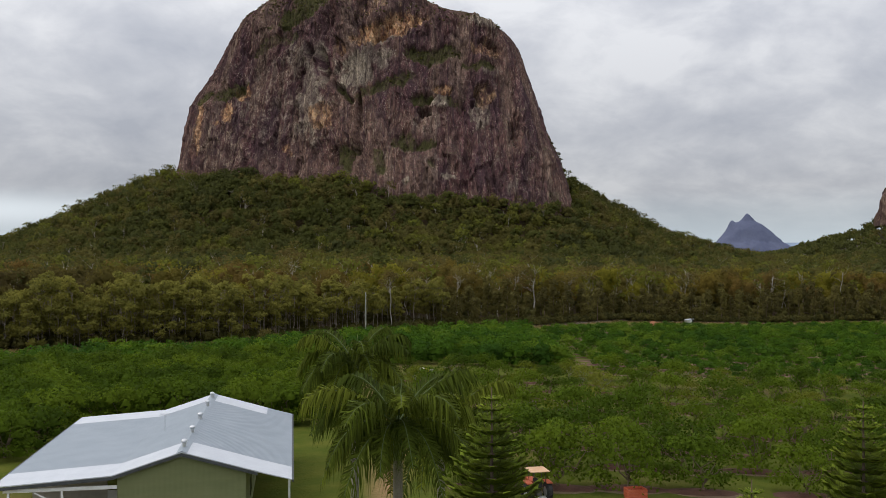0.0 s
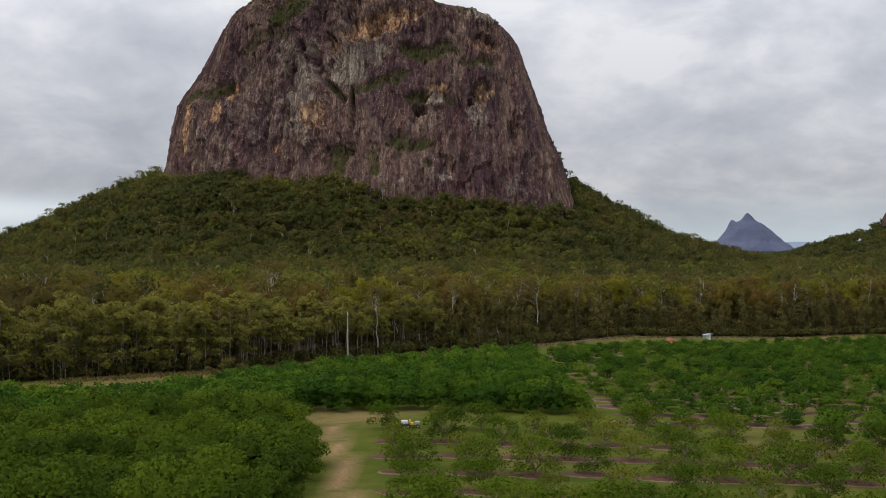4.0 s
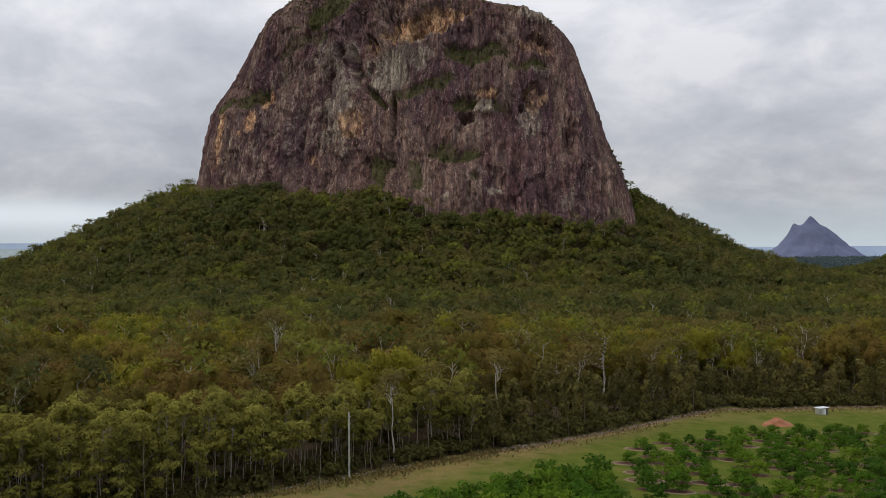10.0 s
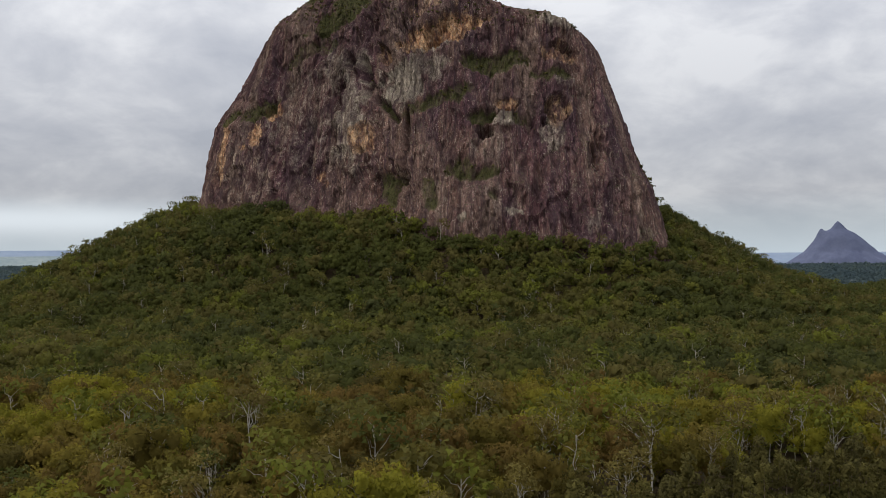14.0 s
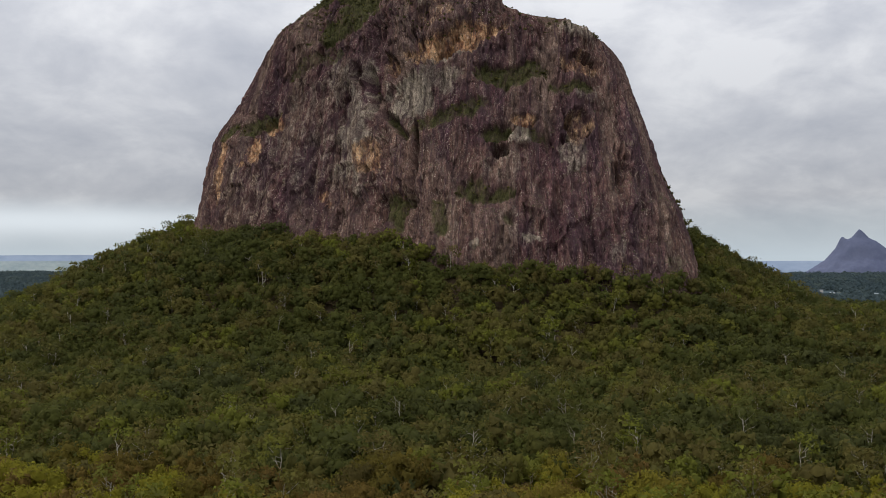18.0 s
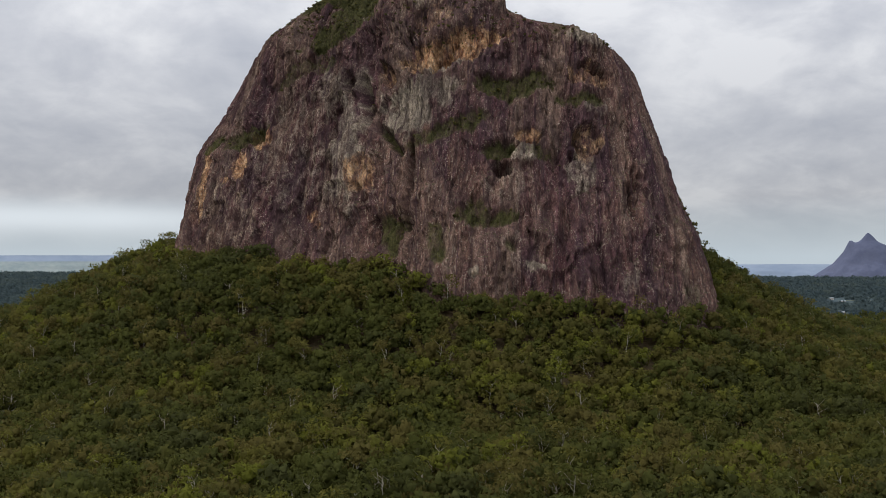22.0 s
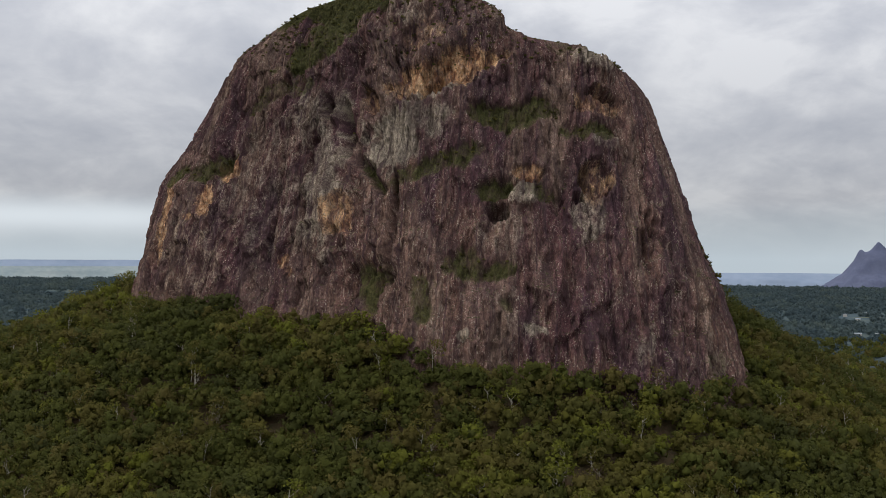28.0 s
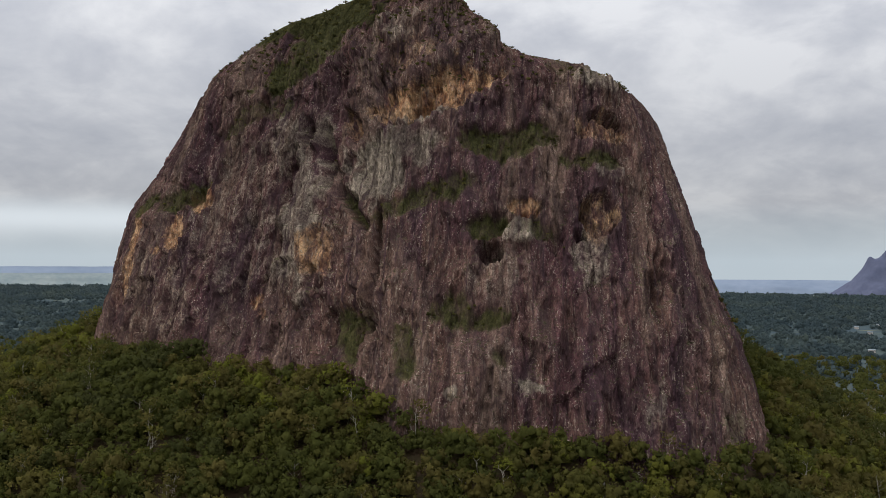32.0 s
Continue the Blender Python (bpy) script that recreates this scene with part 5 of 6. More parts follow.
def build_verge():
    """Long dry grass, low bushes and a rubble bank between orchard and forest."""
    rng = np.random.RandomState(41)
    n = 16000
    x = rng.uniform(-110, 190, n)
    y = edge_y(x) + rng.normal(size=n) * 2.6 - 3.5
    keep = (gnoise(x * 0.06, y * 0.06, 0 * x) > -0.25) & (rng.uniform(size=n) < np.where(x > 5, 0.22, 0.8))
    x, y = x[keep], y[keep]
    n = len(x)
    z = ground_z(x, y)
    h = rng.uniform(0.15, 0.6, n)
    a = rng.uniform(0, 6.28, n)
    w = 0.11
    c, s = np.cos(a) * w, np.sin(a) * w
    lx, ly = rng.normal(size=n) * 0.2, rng.normal(size=n) * 0.2
    V = np.stack([np.stack([x - c, y - s, z - 0.05], 1), np.stack([x + c, y + s, z - 0.05], 1), np.stack([x + lx + c * 1.5, y + ly, z + h], 1), np.stack([x + lx - c * 1.2, y + ly - s, z + h * 0.85], 1)], 1).reshape(-1, 3)
    tone = np.repeat(np.clip(rng.normal(0.5, 0.25, n), 0, 1), 4)
    tagged(new("long_grass", fast_mesh("long_grass", V, np.arange(4 * n).reshape(-1, 4), M["grass"], {"tone": tone})), "dry golden grass along the forest edge", "grass", "", "stuff")
    # rubble
    bm = bmesh.new()
    bmesh.ops.create_icosphere(bm, subdivisions=1, radius=0.5)
    base = np.array([v.co[:] for v in bm.verts])
    faces = np.array([[v.index for v in f.verts] for f in bm.faces])
    bm.free()
    V, F, k = [], [], 0
    for i in range(1100):
        xx = rng.choice((rng.uniform(-48, -10), rng.uniform(6, 62), rng.uniform(6, 62), rng.uniform(62, 130)))
        yy = float(edge_y(xx)) - 0.5 + rng.normal() * 0.9
        r = rng.uniform(0.12, 0.5)
        v = base * r * rng.uniform(0.6, 1.3, 3) * (1 + 0.25 * rng.normal(size=(len(base), 1)))
        V.append(v + (xx, yy, float(ground_z(xx, yy)) + 0.1 * r))
        F.append(faces + k)
        k += len(v)
    tagged(new("rubble_bank", fast_mesh("rubble_bank", np.concatenate(V), np.concatenate(F), M["stones"])), "broken brown-grey stones heaped along a ditch", "stones", "", "stuff")
    for x, y, s in ((-41, 173, 1.0), (-38.5, 174, 0.8), (-44, 172, 0.7), (-36, 175.5, 0.6)):
        r = np.random.RandomState(int(s * 100))
        t = tree_thing("bush", "dark green bush in dry grass beside a track", "bush", *round_tree(r, 3.2, 2.6, 260, 0.42, 0.1, 4), M["bark_brown"], M["oak_leaf"], "bushes beside the track")
        t.matrix_basis = Matrix.Translation((x, y, float(ground_z(x, y)))) @ Matrix.Scale(s, 4)


build_verge()

# ---------------------------------------------------------------- orchard


def build_orchard():
    rng = np.random.RandomState(51)
    kinds = {}
    for key, h, w, n, sz, label in (("full", 4.5, 3.7, 2000, 0.245, "leafy green orchard tree over mulched soil"), ("dense", 4.0, 3.4, 1900, 0.26, "dense bright green orchard tree in a hedge row"), ("thin", 3.2, 3.0, 950, 0.24, "pruned orchard tree with thin crown and bare twigs")):
        kinds[key] = [tree_thing("orchard_tree", label, "fruit tree", *fruit_tree(rng, h, w, n, sz, key == "dense"), M["bark_grey" if key == "thin" else "bark_brown"], M["orchard_pale" if key == "thin" else "orchard"], "trees in the orchard") for i in range(4)]
    spots = []
    # block beside the track, in wide rows
    for y in np.arange(33, 112, 8.6):
        for x in np.arange(float(road_x(y)) + 7, 135, 6.6):
            pruned = 62 < y < 112 and rng.uniform() < 0.52
            spots.append((x + rng.normal() * 0.5, y + rng.normal() * 0.5, "thin" if pruned else "full", rng.uniform(0.62, 0.92) if y > 62 else rng.uniform(0.75, 1.08)))
    # hedge rows on the house side
    for y in np.arange(44, 150, 6.2):
        for x in np.arange(-100, float(road_x(y)) - 4.5, 4.3):
            if y < edge_y(x) - (50 if x < -22 else 42) and not (x > -37 and y < 57):
                spots.append((x + rng.normal() * 0.4, y + rng.normal() * 0.4, "dense", rng.uniform(0.85, 1.15)))
    # dark block at the head of the track
    for y in np.arange(128, 215, 6.0):
        for x in np.arange(-34, 25, 4.3):
            if y < edge_y(x) - 40:
                spots.append((x + rng.normal() * 0.4, y + rng.normal() * 0.4, "dense", rng.uniform(0.85, 1.1)))
    # young rows towards the hut
    for y in np.arange(121, 300, 7.4):
        for x in np.arange(30, 175, 5.5):
            if rng.uniform() < 0.06:
                continue
            if y < edge_y(x) - np.interp(x, (30, 60, 100, 118, 126), (20, 31, 34, 34, 14)) and x > 29:
                edge = min(1.0, 0.78 + (edge_y(x) - 30 - y) / 90)
                spots.append((x + rng.normal() * 0.5, y + rng.normal() * 0.5, "full", rng.uniform(0.58, 0.82) * edge * (0.86 if y < 150 else 1.0)))
    spots = [s for s in spots if abs(s[0]) < 26 + 0.56 * (s[1] + 45)]
    spots.sort(key=lambda s: (s[1] + 40) ** 2 + s[0] ** 2)
    near, far = spots[:300], spots[300:]
    seen = set()
    for x, y, key, s in near:
        root = kinds[key][rng.randint(4)]
        m = Matrix.Translation((x, y, float(ground_z(x, y)) + 0.05)) @ Matrix.Rotation(rng.uniform(0, 6.28), 4, "Z")
        if root.name not in seen:
            seen.add(root.name)
            root.matrix_basis = m @ Matrix.Diagonal((s, s, s, 1))
        else:
            keep = tuple(root.scale)
            root.scale = (s, s, s)
            copy_thing(root, m)
            root.scale = keep
    protos = [fruit_tree(rng, 4.1, 3.3, 520, 0.42, True) for i in range(5)]
    P = np.array([(x, y, float(ground_z(x, y)) + 0.05) for x, y, k, s in far])
    stuff("orchard_rows", "further rows of green orchard trees", "fruit trees", protos, P, np.array([s for *_, s in far]), rng.normal(0.42, 0.28, len(far)), rng.randint(0, 5, len(far)), M["orchard_far"], None, rng)
    return near, far


NEAR_TREES, FAR_TREES = build_orchard()


def build_beds():
    """Mulched beds under the rows: low mounds with a pale crumbled rim."""
    rng = np.random.RandomState(61)

    def mound(cx, cy, a, b, h, mat, name, label):
        n, k = 26, 5
        V, F = [], []
        ang = np.linspace(0, 2 * np.pi, n, endpoint=False)
        wob = 1 + 0.13 * gnoise(np.cos(ang) * 2 + cx, np.sin(ang) * 2 + cy, 0 * ang)
        for i in range(k):
            t = 1 - i / k
            x, y = cx + np.cos(ang) * a * t * wob, cy + np.sin(ang) * b * t * wob
            V.append(np.stack([x, y, ground_z(x, y) - 0.04 + h * (1 - t * t)], 1))
        V = np.concatenate(V + [[(cx, cy, float(ground_z(cx, cy)) + h)]])
        for i in range(k - 1):
            for j in range(n):
                q = (j + 1) % n
                F.append((i * n + j, i * n + q, (i + 1) * n + q, (i + 1) * n + j))
        for j in range(n):
            F.append(((k - 1) * n + j, (k - 1) * n + (j + 1) % n, k * n, k * n))
        me = bpy.data.meshes.new(name)
        me.from_pydata(V.tolist(), [], [f[:3] if f[2] == f[3] else f for f in F])
        me.materials.append(mat)
        for p in me.polygons:
            p.use_smooth = True
        return tagged(new(name, me), label, "garden bed", "mulched beds under the trees")

    for i, (x, y, key, s) in enumerate(NEAR_TREES[:230]):
        if key == "dense":
            continue
        w = rng.uniform(3.0, 4.0)
        bed = mound(x, y, w, 1.65, 0.24, M["mulch"], "mulch_bed", "dark mulched soil mound around an orchard tree")
        rim = mound(x + rng.normal() * 0.2, y - 0.2, w + 0.3, 2.0, 0.12, M["mulch_edge"], "soil_rim", "")
        for tag in ("category", "group"):
            del rim[tag]
        rim.parent = bed
    # the same beds further off, joined
    V, F = [], []
    ang = np.linspace(0, 2 * np.pi, 10, endpoint=False)
    for x, y, key, s in FAR_TREES:
        if key != "full":
            continue
        a, b = (rng.uniform(2.5, 3.3), rng.uniform(1.4, 1.8)) if y > 150 else (3.7, 2.1)
        px, py = x + np.cos(ang) * a, y + np.sin(ang) * b
        k = len(V)
        V += np.stack([px, py, ground_z(px, py) - 0.03], 1).tolist() + [(x, y, float(ground_z(x, y)) + 0.22)]
        F += [(k + i, k + (i + 1) % 10, k + 10) for i in range(10)]
    RV, RF = [], []
    for x, y, key, s in FAR_TREES:
        if key != "full" or rng.uniform() < 0.6:
            continue
        a, b = (rng.uniform(2.5, 3.3), rng.uniform(1.5, 1.9)) if y > 150 else (3.7, 2.2)
        k = len(RV)
        for q, lift in ((1.0, 0.02), (1.05, 0.13), (1.16, 0.10), (1.24, -0.03)):
            px, py = x + np.cos(ang) * a * q, y - 0.1 + np.sin(ang) * b * q
            RV += np.stack([px, py, ground_z(px, py) + lift], 1).tolist()
        RF += [(k + r * 10 + i, k + r * 10 + (i + 1) % 10, k + r * 10 + 10 + (i + 1) % 10, k + r * 10 + 10 + i) for r in range(3) for i in range(10)]
    tagged(new("soil_rims", fast_mesh("soil_rims", RV, RF, M["mulch_edge"], None, True)), "pale crumbled rims round the further mulched beds", "garden beds", "", "stuff")
    tagged(new("mulch_rows", fast_mesh("mulch_rows", V, F, M["mulch"], None, True)), "mulched soil under the further orchard rows", "garden beds", "", "stuff")


build_beds()


def at_ground(x, y, turn=0.0):
    return Matrix.Translation((x, y, float(ground_z(x, y)))) @ Matrix.Rotation(radians(turn), 4, "Z")


# ---------------------------------------------------------------- the house
RIDGE, EAVE, BREAK, LOW = 5.55, 4.2, 4.3, 3.75


def roof_z(x):
    return float(np.interp(x, (-11.5, -BREAK, 0, BREAK + 0.5), (LOW, EAVE, RIDGE, EAVE - 0.06)))


def sheet(x0, x1, y0, y1, lift=0.0, thick=0.06):
    """A roof sheet from x0 to x1 that follows the slope."""
    cuts = sorted({x0, x1, *[c for c in (-BREAK, 0.0) if x0 < c < x1]})
    top = [(x, roof_z(x) + lift) for x in cuts]
    return prism(top + [(x, z - thick) for x, z in top[::-1]], y0, y1)


def build_house():
    house = tagged(new("house"), "low house with grey metal roof, white roof ends and green cladding", "house")
    length = 25.5
    for a, b in ((-11.5, 0.0), (0.0, BREAK + 0.5)):
        part("roof_slope", sheet(a, b, 3.6, length - 3.6), M["roof"], house, "grey corrugated metal roof slope")
        part("roof_end", sheet(a, b, 0, 3.6, 0.008), M["flashing"], house, "white metal roof end")
        part("roof_end", sheet(a, b, length - 3.6, length, 0.008), M["flashing"], house, "white metal roof end")
    part("ridge_cap", prism([(-0.35, roof_z(-0.35) + 0.03), (0, RIDGE + 0.06), (0.35, roof_z(0.35) + 0.03), (0, RIDGE + 0.012)], 0.02, length - 0.02), M["roof"], house, "dull grey metal ridge cap")
    for y in (1.6, 6.6, 12.1, 18.3, 23.0):
        vent = part("roof_vent", rod((0, y, RIDGE + 0.02), (0, y, RIDGE + 0.28), 0.13), M["steel"], house, "shiny round roof ventilator")
        bm = bmesh.new()
        bmesh.ops.create_uvsphere(bm, u_segments=16, v_segments=8, radius=0.21, matrix=Matrix.Translation((0, y, RIDGE + 0.40)) @ Matrix.Diagonal((1, 1, 0.72, 1)))
        part("cowl", bm, M["steel"], vent)
    low = roof_z(BREAK + 0.5)
    side = [(BREAK + 0.3, low + 0.04), (BREAK + 2.7, low - 0.62), (BREAK + 2.7, low - 0.68), (BREAK + 0.3, low - 0.03)]
    part("verandah_roof", prism(side, 3.6, length), M["roof"], house, "grey metal roof of the side verandah")
    part("roof_end", prism([(x, z + 0.012) for x, z in side], 0, 3.59), M["flashing"], house, "white metal roof end")
    part("gutter", box(BREAK + 2.71, 0, low - 0.78, BREAK + 2.83, length, low - 0.64, 0.02), M["gutter"], house)
    for y in (1.6, 9.0, 17.0, 24.8):
        part("verandah_post", box(BREAK + 2.45, y, -0.3, BREAK + 2.59, y + 0.14, low - 0.66, 0.01), M["white_paint"], house, "white timber post")
    # barge boards and gutters
    for y in (-0.05, length + 0.05):
        for a, b in ((-11.5, -BREAK), (-BREAK, 0.0), (0.0, BREAK + 0.5)):
            za, zb = roof_z(a), roof_z(b)
            part("barge_board", prism([(a, za - 0.07), (b, zb - 0.07), (b, zb - 0.26), (a, za - 0.26)], y - 0.03, y + 0.03), M["gutter"], house)
    part("gutter", box(-11.64, 0, LOW - 0.16, -11.52, length, LOW - 0.02, 0.02), M["gutter"], house)
    # walls
    part("front_wall", prism([(-4.0, -0.3), (4.05, -0.3), (4.05, roof_z(4.05) - 0.09), (0, RIDGE - 0.09), (-4.0, roof_z(-4.0) - 0.09)], 0.25, 0.37), M["green_wall"], house, "olive green corrugated gable wall")
    part("back_wall", prism([(-10.6, -0.3), (4.05, -0.3), (4.05, roof_z(4.05) - 0.09), (0, RIDGE - 0.09), (-4.0, roof_z(-4.0) - 0.09), (-10.6, roof_z(-10.6) - 0.09)], length - 0.4, length - 0.28), M["green_wall"], house)
    part("side_wall", box(3.93, 0.371, -0.3, 4.05, length - 0.401, roof_z(4.05) - 0.1), M["green_wall"], house, "olive green side wall")
    part("inner_wall", box(-4.0, 0.371, -0.3, -3.88, length - 0.401, roof_z(-4.0) - 0.1), M["dark_room"], house, "shaded verandah wall")
    part("verandah_wall", box(-10.5, 5.5, -0.3, -5.6, 5.62, roof_z(-10.5) - 0.1), M["cream_wall"], house, "cream corrugated verandah wall")
    part("door", box(-5.55, 5.3, -0.2, -4.1, 5.38, 2.0, 0.01), M["white_paint"], house, "white painted door")
    part("verandah_beam", box(-10.85, 0.1, LOW - 0.42, -4.01, 0.24, LOW - 0.2, 0.01), M["white_paint"], house, "white timber beam")
    for x in (-10.6, -7.4):
        part("verandah_post", box(x, 0.1, -0.3, x + 0.14, 0.24, LOW - 0.42, 0.01), M["white_paint"], house, "white timber post")
    part("brace", rod((-9.0, 0.17, LOW - 0.5), (-7.45, 0.17, LOW - 1.3), 0.05), M["white_paint"], house)
    part("verandah_floor", box(-10.8, 0.0, -0.35, -4.01, 5.5, -0.1), M["mulch_edge"], house, "concrete verandah floor")
    part("window", box(4.055, 6, 1.0, 4.09, 8.2, 2.3, 0.01), M["glass"], house, "dark window")
    antenna = part("antenna", rod((-2.6, 12.0, roof_z(-2.6)), (-2.6, 12.0, roof_z(-2.6) + 1.35), 0.025), M["steel"], house, "thin television antenna")
    bm = rod((-2.6, 11.5, roof_z(-2.6) + 1.25), (-2.6, 12.6, roof_z(-2.6) + 1.28), 0.015)
    for i in range(6):
        rod((-3.0, 11.6 + i * 0.18, roof_z(-2.6) + 1.27), (-2.2, 11.6 + i * 0.18, roof_z(-2.6) + 1.27), 0.008, None, 6, bm)
    part("aerial", bm, M["steel"], antenna)
    house.matrix_basis = Matrix.Translation((-16.9, 18.1, -0.3)) @ Matrix.Rotation(radians(9.1), 4, "Z")


build_house()

# ---------------------------------------------------------------- palms and pines in the yard


def frond(rng, length, rise, droop):
    """An arching rachis with hanging leaflets on both sides."""
    n = 14
    t = np.linspace(0, 1, n)
    x = length * (t - 0.14 * t ** 3)
    z = rise * length * t - droop * length * t ** 2.2
    rach = np.stack([x, 0.06 * length * np.sin(t * 2.2) * rng.uniform(-1, 1), z], 1)
    V, F = [], []
    m = 78
    for side in (-1, 1):
        for i in range(m):
            q = 0.10 + 0.88 * i / m
            p = np.array([np.interp(q, t, rach[:, c]) for c in range(3)])
            d = np.array([np.interp(min(q + 0.03, 1), t, rach[:, c]) for c in range(3)]) - p
            d /= np.linalg.norm(d) + 1e-9
            L = length * 0.32 * math.sin(math.pi * (0.12 + 0.80 * q)) * rng.uniform(0.8, 1.15)
            out = np.array((0, side, 0.0)) * rng.uniform(0.35, 0.85) + d * rng.uniform(0.4, 0.85) + np.array((0, 0, 0.3 * rng.rand() - 0.05))
            mid = p + out * L * 0.5
            tip = p + out * L * 0.85 + np.array((0, 0, -L * rng.uniform(0.45, 1.05)))
            w = d * 0.034
            k = len(V)
            V += [p - w, p + w, mid + w * 1.1, mid - w * 1.1, tip + w * 0.15, tip - w * 0.15]
            F += [(k, k + 1, k + 2, k + 3), (k + 3, k + 2, k + 4, k + 5)]
    return tube(rach, np.linspace(0.035, 0.008, n), 5), (np.array(V), np.array(F))


def build_palm(x, y, top, size, seed, label):
    rng = np.random.RandomState(seed)
    g = float(ground_z(x, y))
    palm = tagged(new("palm_tree"), label, "palm", "palms beside the house")
    h = top - g
    trunk = tube(np.stack([np.zeros(8), 0.1 * np.sin(np.linspace(0, 2, 8)), np.linspace(-0.3, h - 1.3, 8)], 1), (0.26, 0.22, 0.2, 0.2, 0.21, 0.2, 0.18, 0.17), 12)
    part("trunk", fast_mesh("trunk", *trunk, M["bark_palm"], None, True), None, palm, "ringed grey palm trunk")
    shaft = tube(((0, 0.1, h - 1.35), (0, 0.1, h - 0.7), (0, 0.1, h + 0.1)), (0.18, 0.17, 0.08), 12)
    part("crownshaft", fast_mesh("crownshaft", *shaft, M["palm_sheath"], None, True), None, palm, "smooth green crownshaft")
    n = 22
    for i in range(n):
        age = i / n
        r, lv = frond(rng, size * rng.uniform(0.85, 1.1), 1.18 - 1.0 * age + rng.uniform(-0.12, 0.12), 0.70 + 0.42 * age + rng.uniform(-0.14, 0.14))
        m = Matrix.Translation((0, 0.1, h - 0.25 * age)) @ Matrix.Rotation(i * 2.399 + rng.uniform(-0.2, 0.2), 4, "Z")
        f = part("frond", fast_mesh("frond", *lv, M["palm"]), None, palm)
        f.matrix_basis = m
        part("rachis", fast_mesh("rachis", *r, M["rachis"], None, True), None, f)
    part("spear", rod((0, 0.1, h), (0.15, 0.1, h + size * 0.42), 0.03, 0.012, 6), M["palm_sheath"], palm, "unopened yellow-green spear leaf")
    palm.matrix_basis = Matrix.Translation((x, y, g))


build_palm(-4.6, 5.6, 12.3, 3.7, 71, "tall palm with arching green fronds beside the house")
build_palm(-1.8, -7.5, 11.7, 3.8, 72, "lower palm with long drooping fronds in front")
build_palm(-0.2, 3.5, 9.6, 4.0, 73, "shorter palm behind the others")


def build_pine(x, y, top, label, seed):
    """A young Norfolk pine: level whorls of upturned branches."""
    rng = np.random.RandomState(seed)
    g = float(ground_z(x, y))
    h = top - g
    pine = tagged(new("norfolk_pine"), label, "pine", "young pines in the yard")
    part("trunk", fast_mesh("trunk", *tube(((0, 0, -0.3), (0, 0, h * 0.5), (0, 0, h)), (0.17, 0.1, 0.015), 8), M["bark_brown"], None, True), None, pine)
    z, k = h * 0.25, 0
    while z < h - 0.15:
        reach = min(2.3, 0.16 + 0.36 * (h - z))
        wood, V, F = [], [], []
        for i in range(9):
            a = i * 2 * math.pi / 9 + k * 0.5 + rng.uniform(-0.15, 0.15)
            L = reach * rng.uniform(0.85, 1.1)
            t = np.linspace(0, 1, 6)
            line = np.stack([np.cos(a) * L * t, np.sin(a) * L * t, z - 0.10 * L * np.sin(t * 3.0) + 0.22 * L * t ** 3], 1)
            wood.append(tube(line, np.linspace(0.022, 0.006, 6), 4))
            side = np.array((-math.sin(a), math.cos(a), 0.0))
            fwd = np.array((math.cos(a), math.sin(a), 0.0))
            m = max(10, int(L * 34))
            for j in range(m):
                q = 0.15 + 0.85 * j / m
                p = np.array([np.interp(q, t, line[:, c]) for c in range(3)])
                for sgn in (-1, 1):
                    ln = (0.40 * (1.15 - 0.6 * q)) * min(1, L) * rng.uniform(0.8, 1.2)
                    tip = p + (side * sgn * 0.8 + fwd * 0.55 + np.array((0, 0, 0.28))) * ln
                    w = fwd * 0.06
                    b = len(V)
                    V += [p - w, p + w, tip + w * 0.7 + (0, 0, 0.015), tip - w * 0.7]
                    F.append((b, b + 1, b + 2, b + 3))
        w = part("branch_whorl", fast_mesh("branch_whorl", *join(wood), M["bark_brown"]), None, pine)
        part("needles", fast_mesh("needles", np.array(V), np.array(F), M["pine"]), None, w)
        z += 0.26 + 0.03 * (h - z)
        k += 1
    pine.matrix_basis = Matrix.Translation((x, y, g))


build_pine(1.15, -16.5, 14.3, "young pine with level whorls of branches", 81)
build_pine(12.1, -14.5, 13.6, "young pine near the orchard", 82)
build_pine(9.0, -14.0, 11.2, "small young pine, only its tip rising", 83)

# ---------------------------------------------------------------- vehicles and farm things


def wheel(parent, x, y, r, w):
    m = Matrix.Translation((x, y, r)) @ Matrix.Rotation(radians(90), 4, "Y")
    bm = bmesh.new()
    bmesh.ops.create_cone(bm, cap_ends=True, segments=24, radius1=r, radius2=r, depth=w, matrix=m)
    bmesh.ops.bevel(bm, geom=[e for e in bm.edges if len(e.link_faces) == 2 and any(len(f.verts) > 4 for f in e.link_faces)], offset=w * 0.22, segments=2, affect="EDGES")
    for i in range(18):
        a = i * math.pi / 9
        bmesh.ops.create_cube(bm, size=1.0, matrix=Matrix.Translation((x, y, r)) @ Matrix.Rotation(a, 4, "X") @ Matrix.Translation((0, 0, r)) @ Matrix.Rotation(0.5, 4, "Z") @ Matrix.Diagonal((w * 0.9, 0.06 * r, 0.08 * r, 1)))
    wh = part("wheel", bm, M["rubber"], parent, "black treaded tyre")
    part("rim", rod((x - w * 0.52, y, r), (x + w * 0.52, y, r), r * 0.52, None, 18), M["steel"], wh)


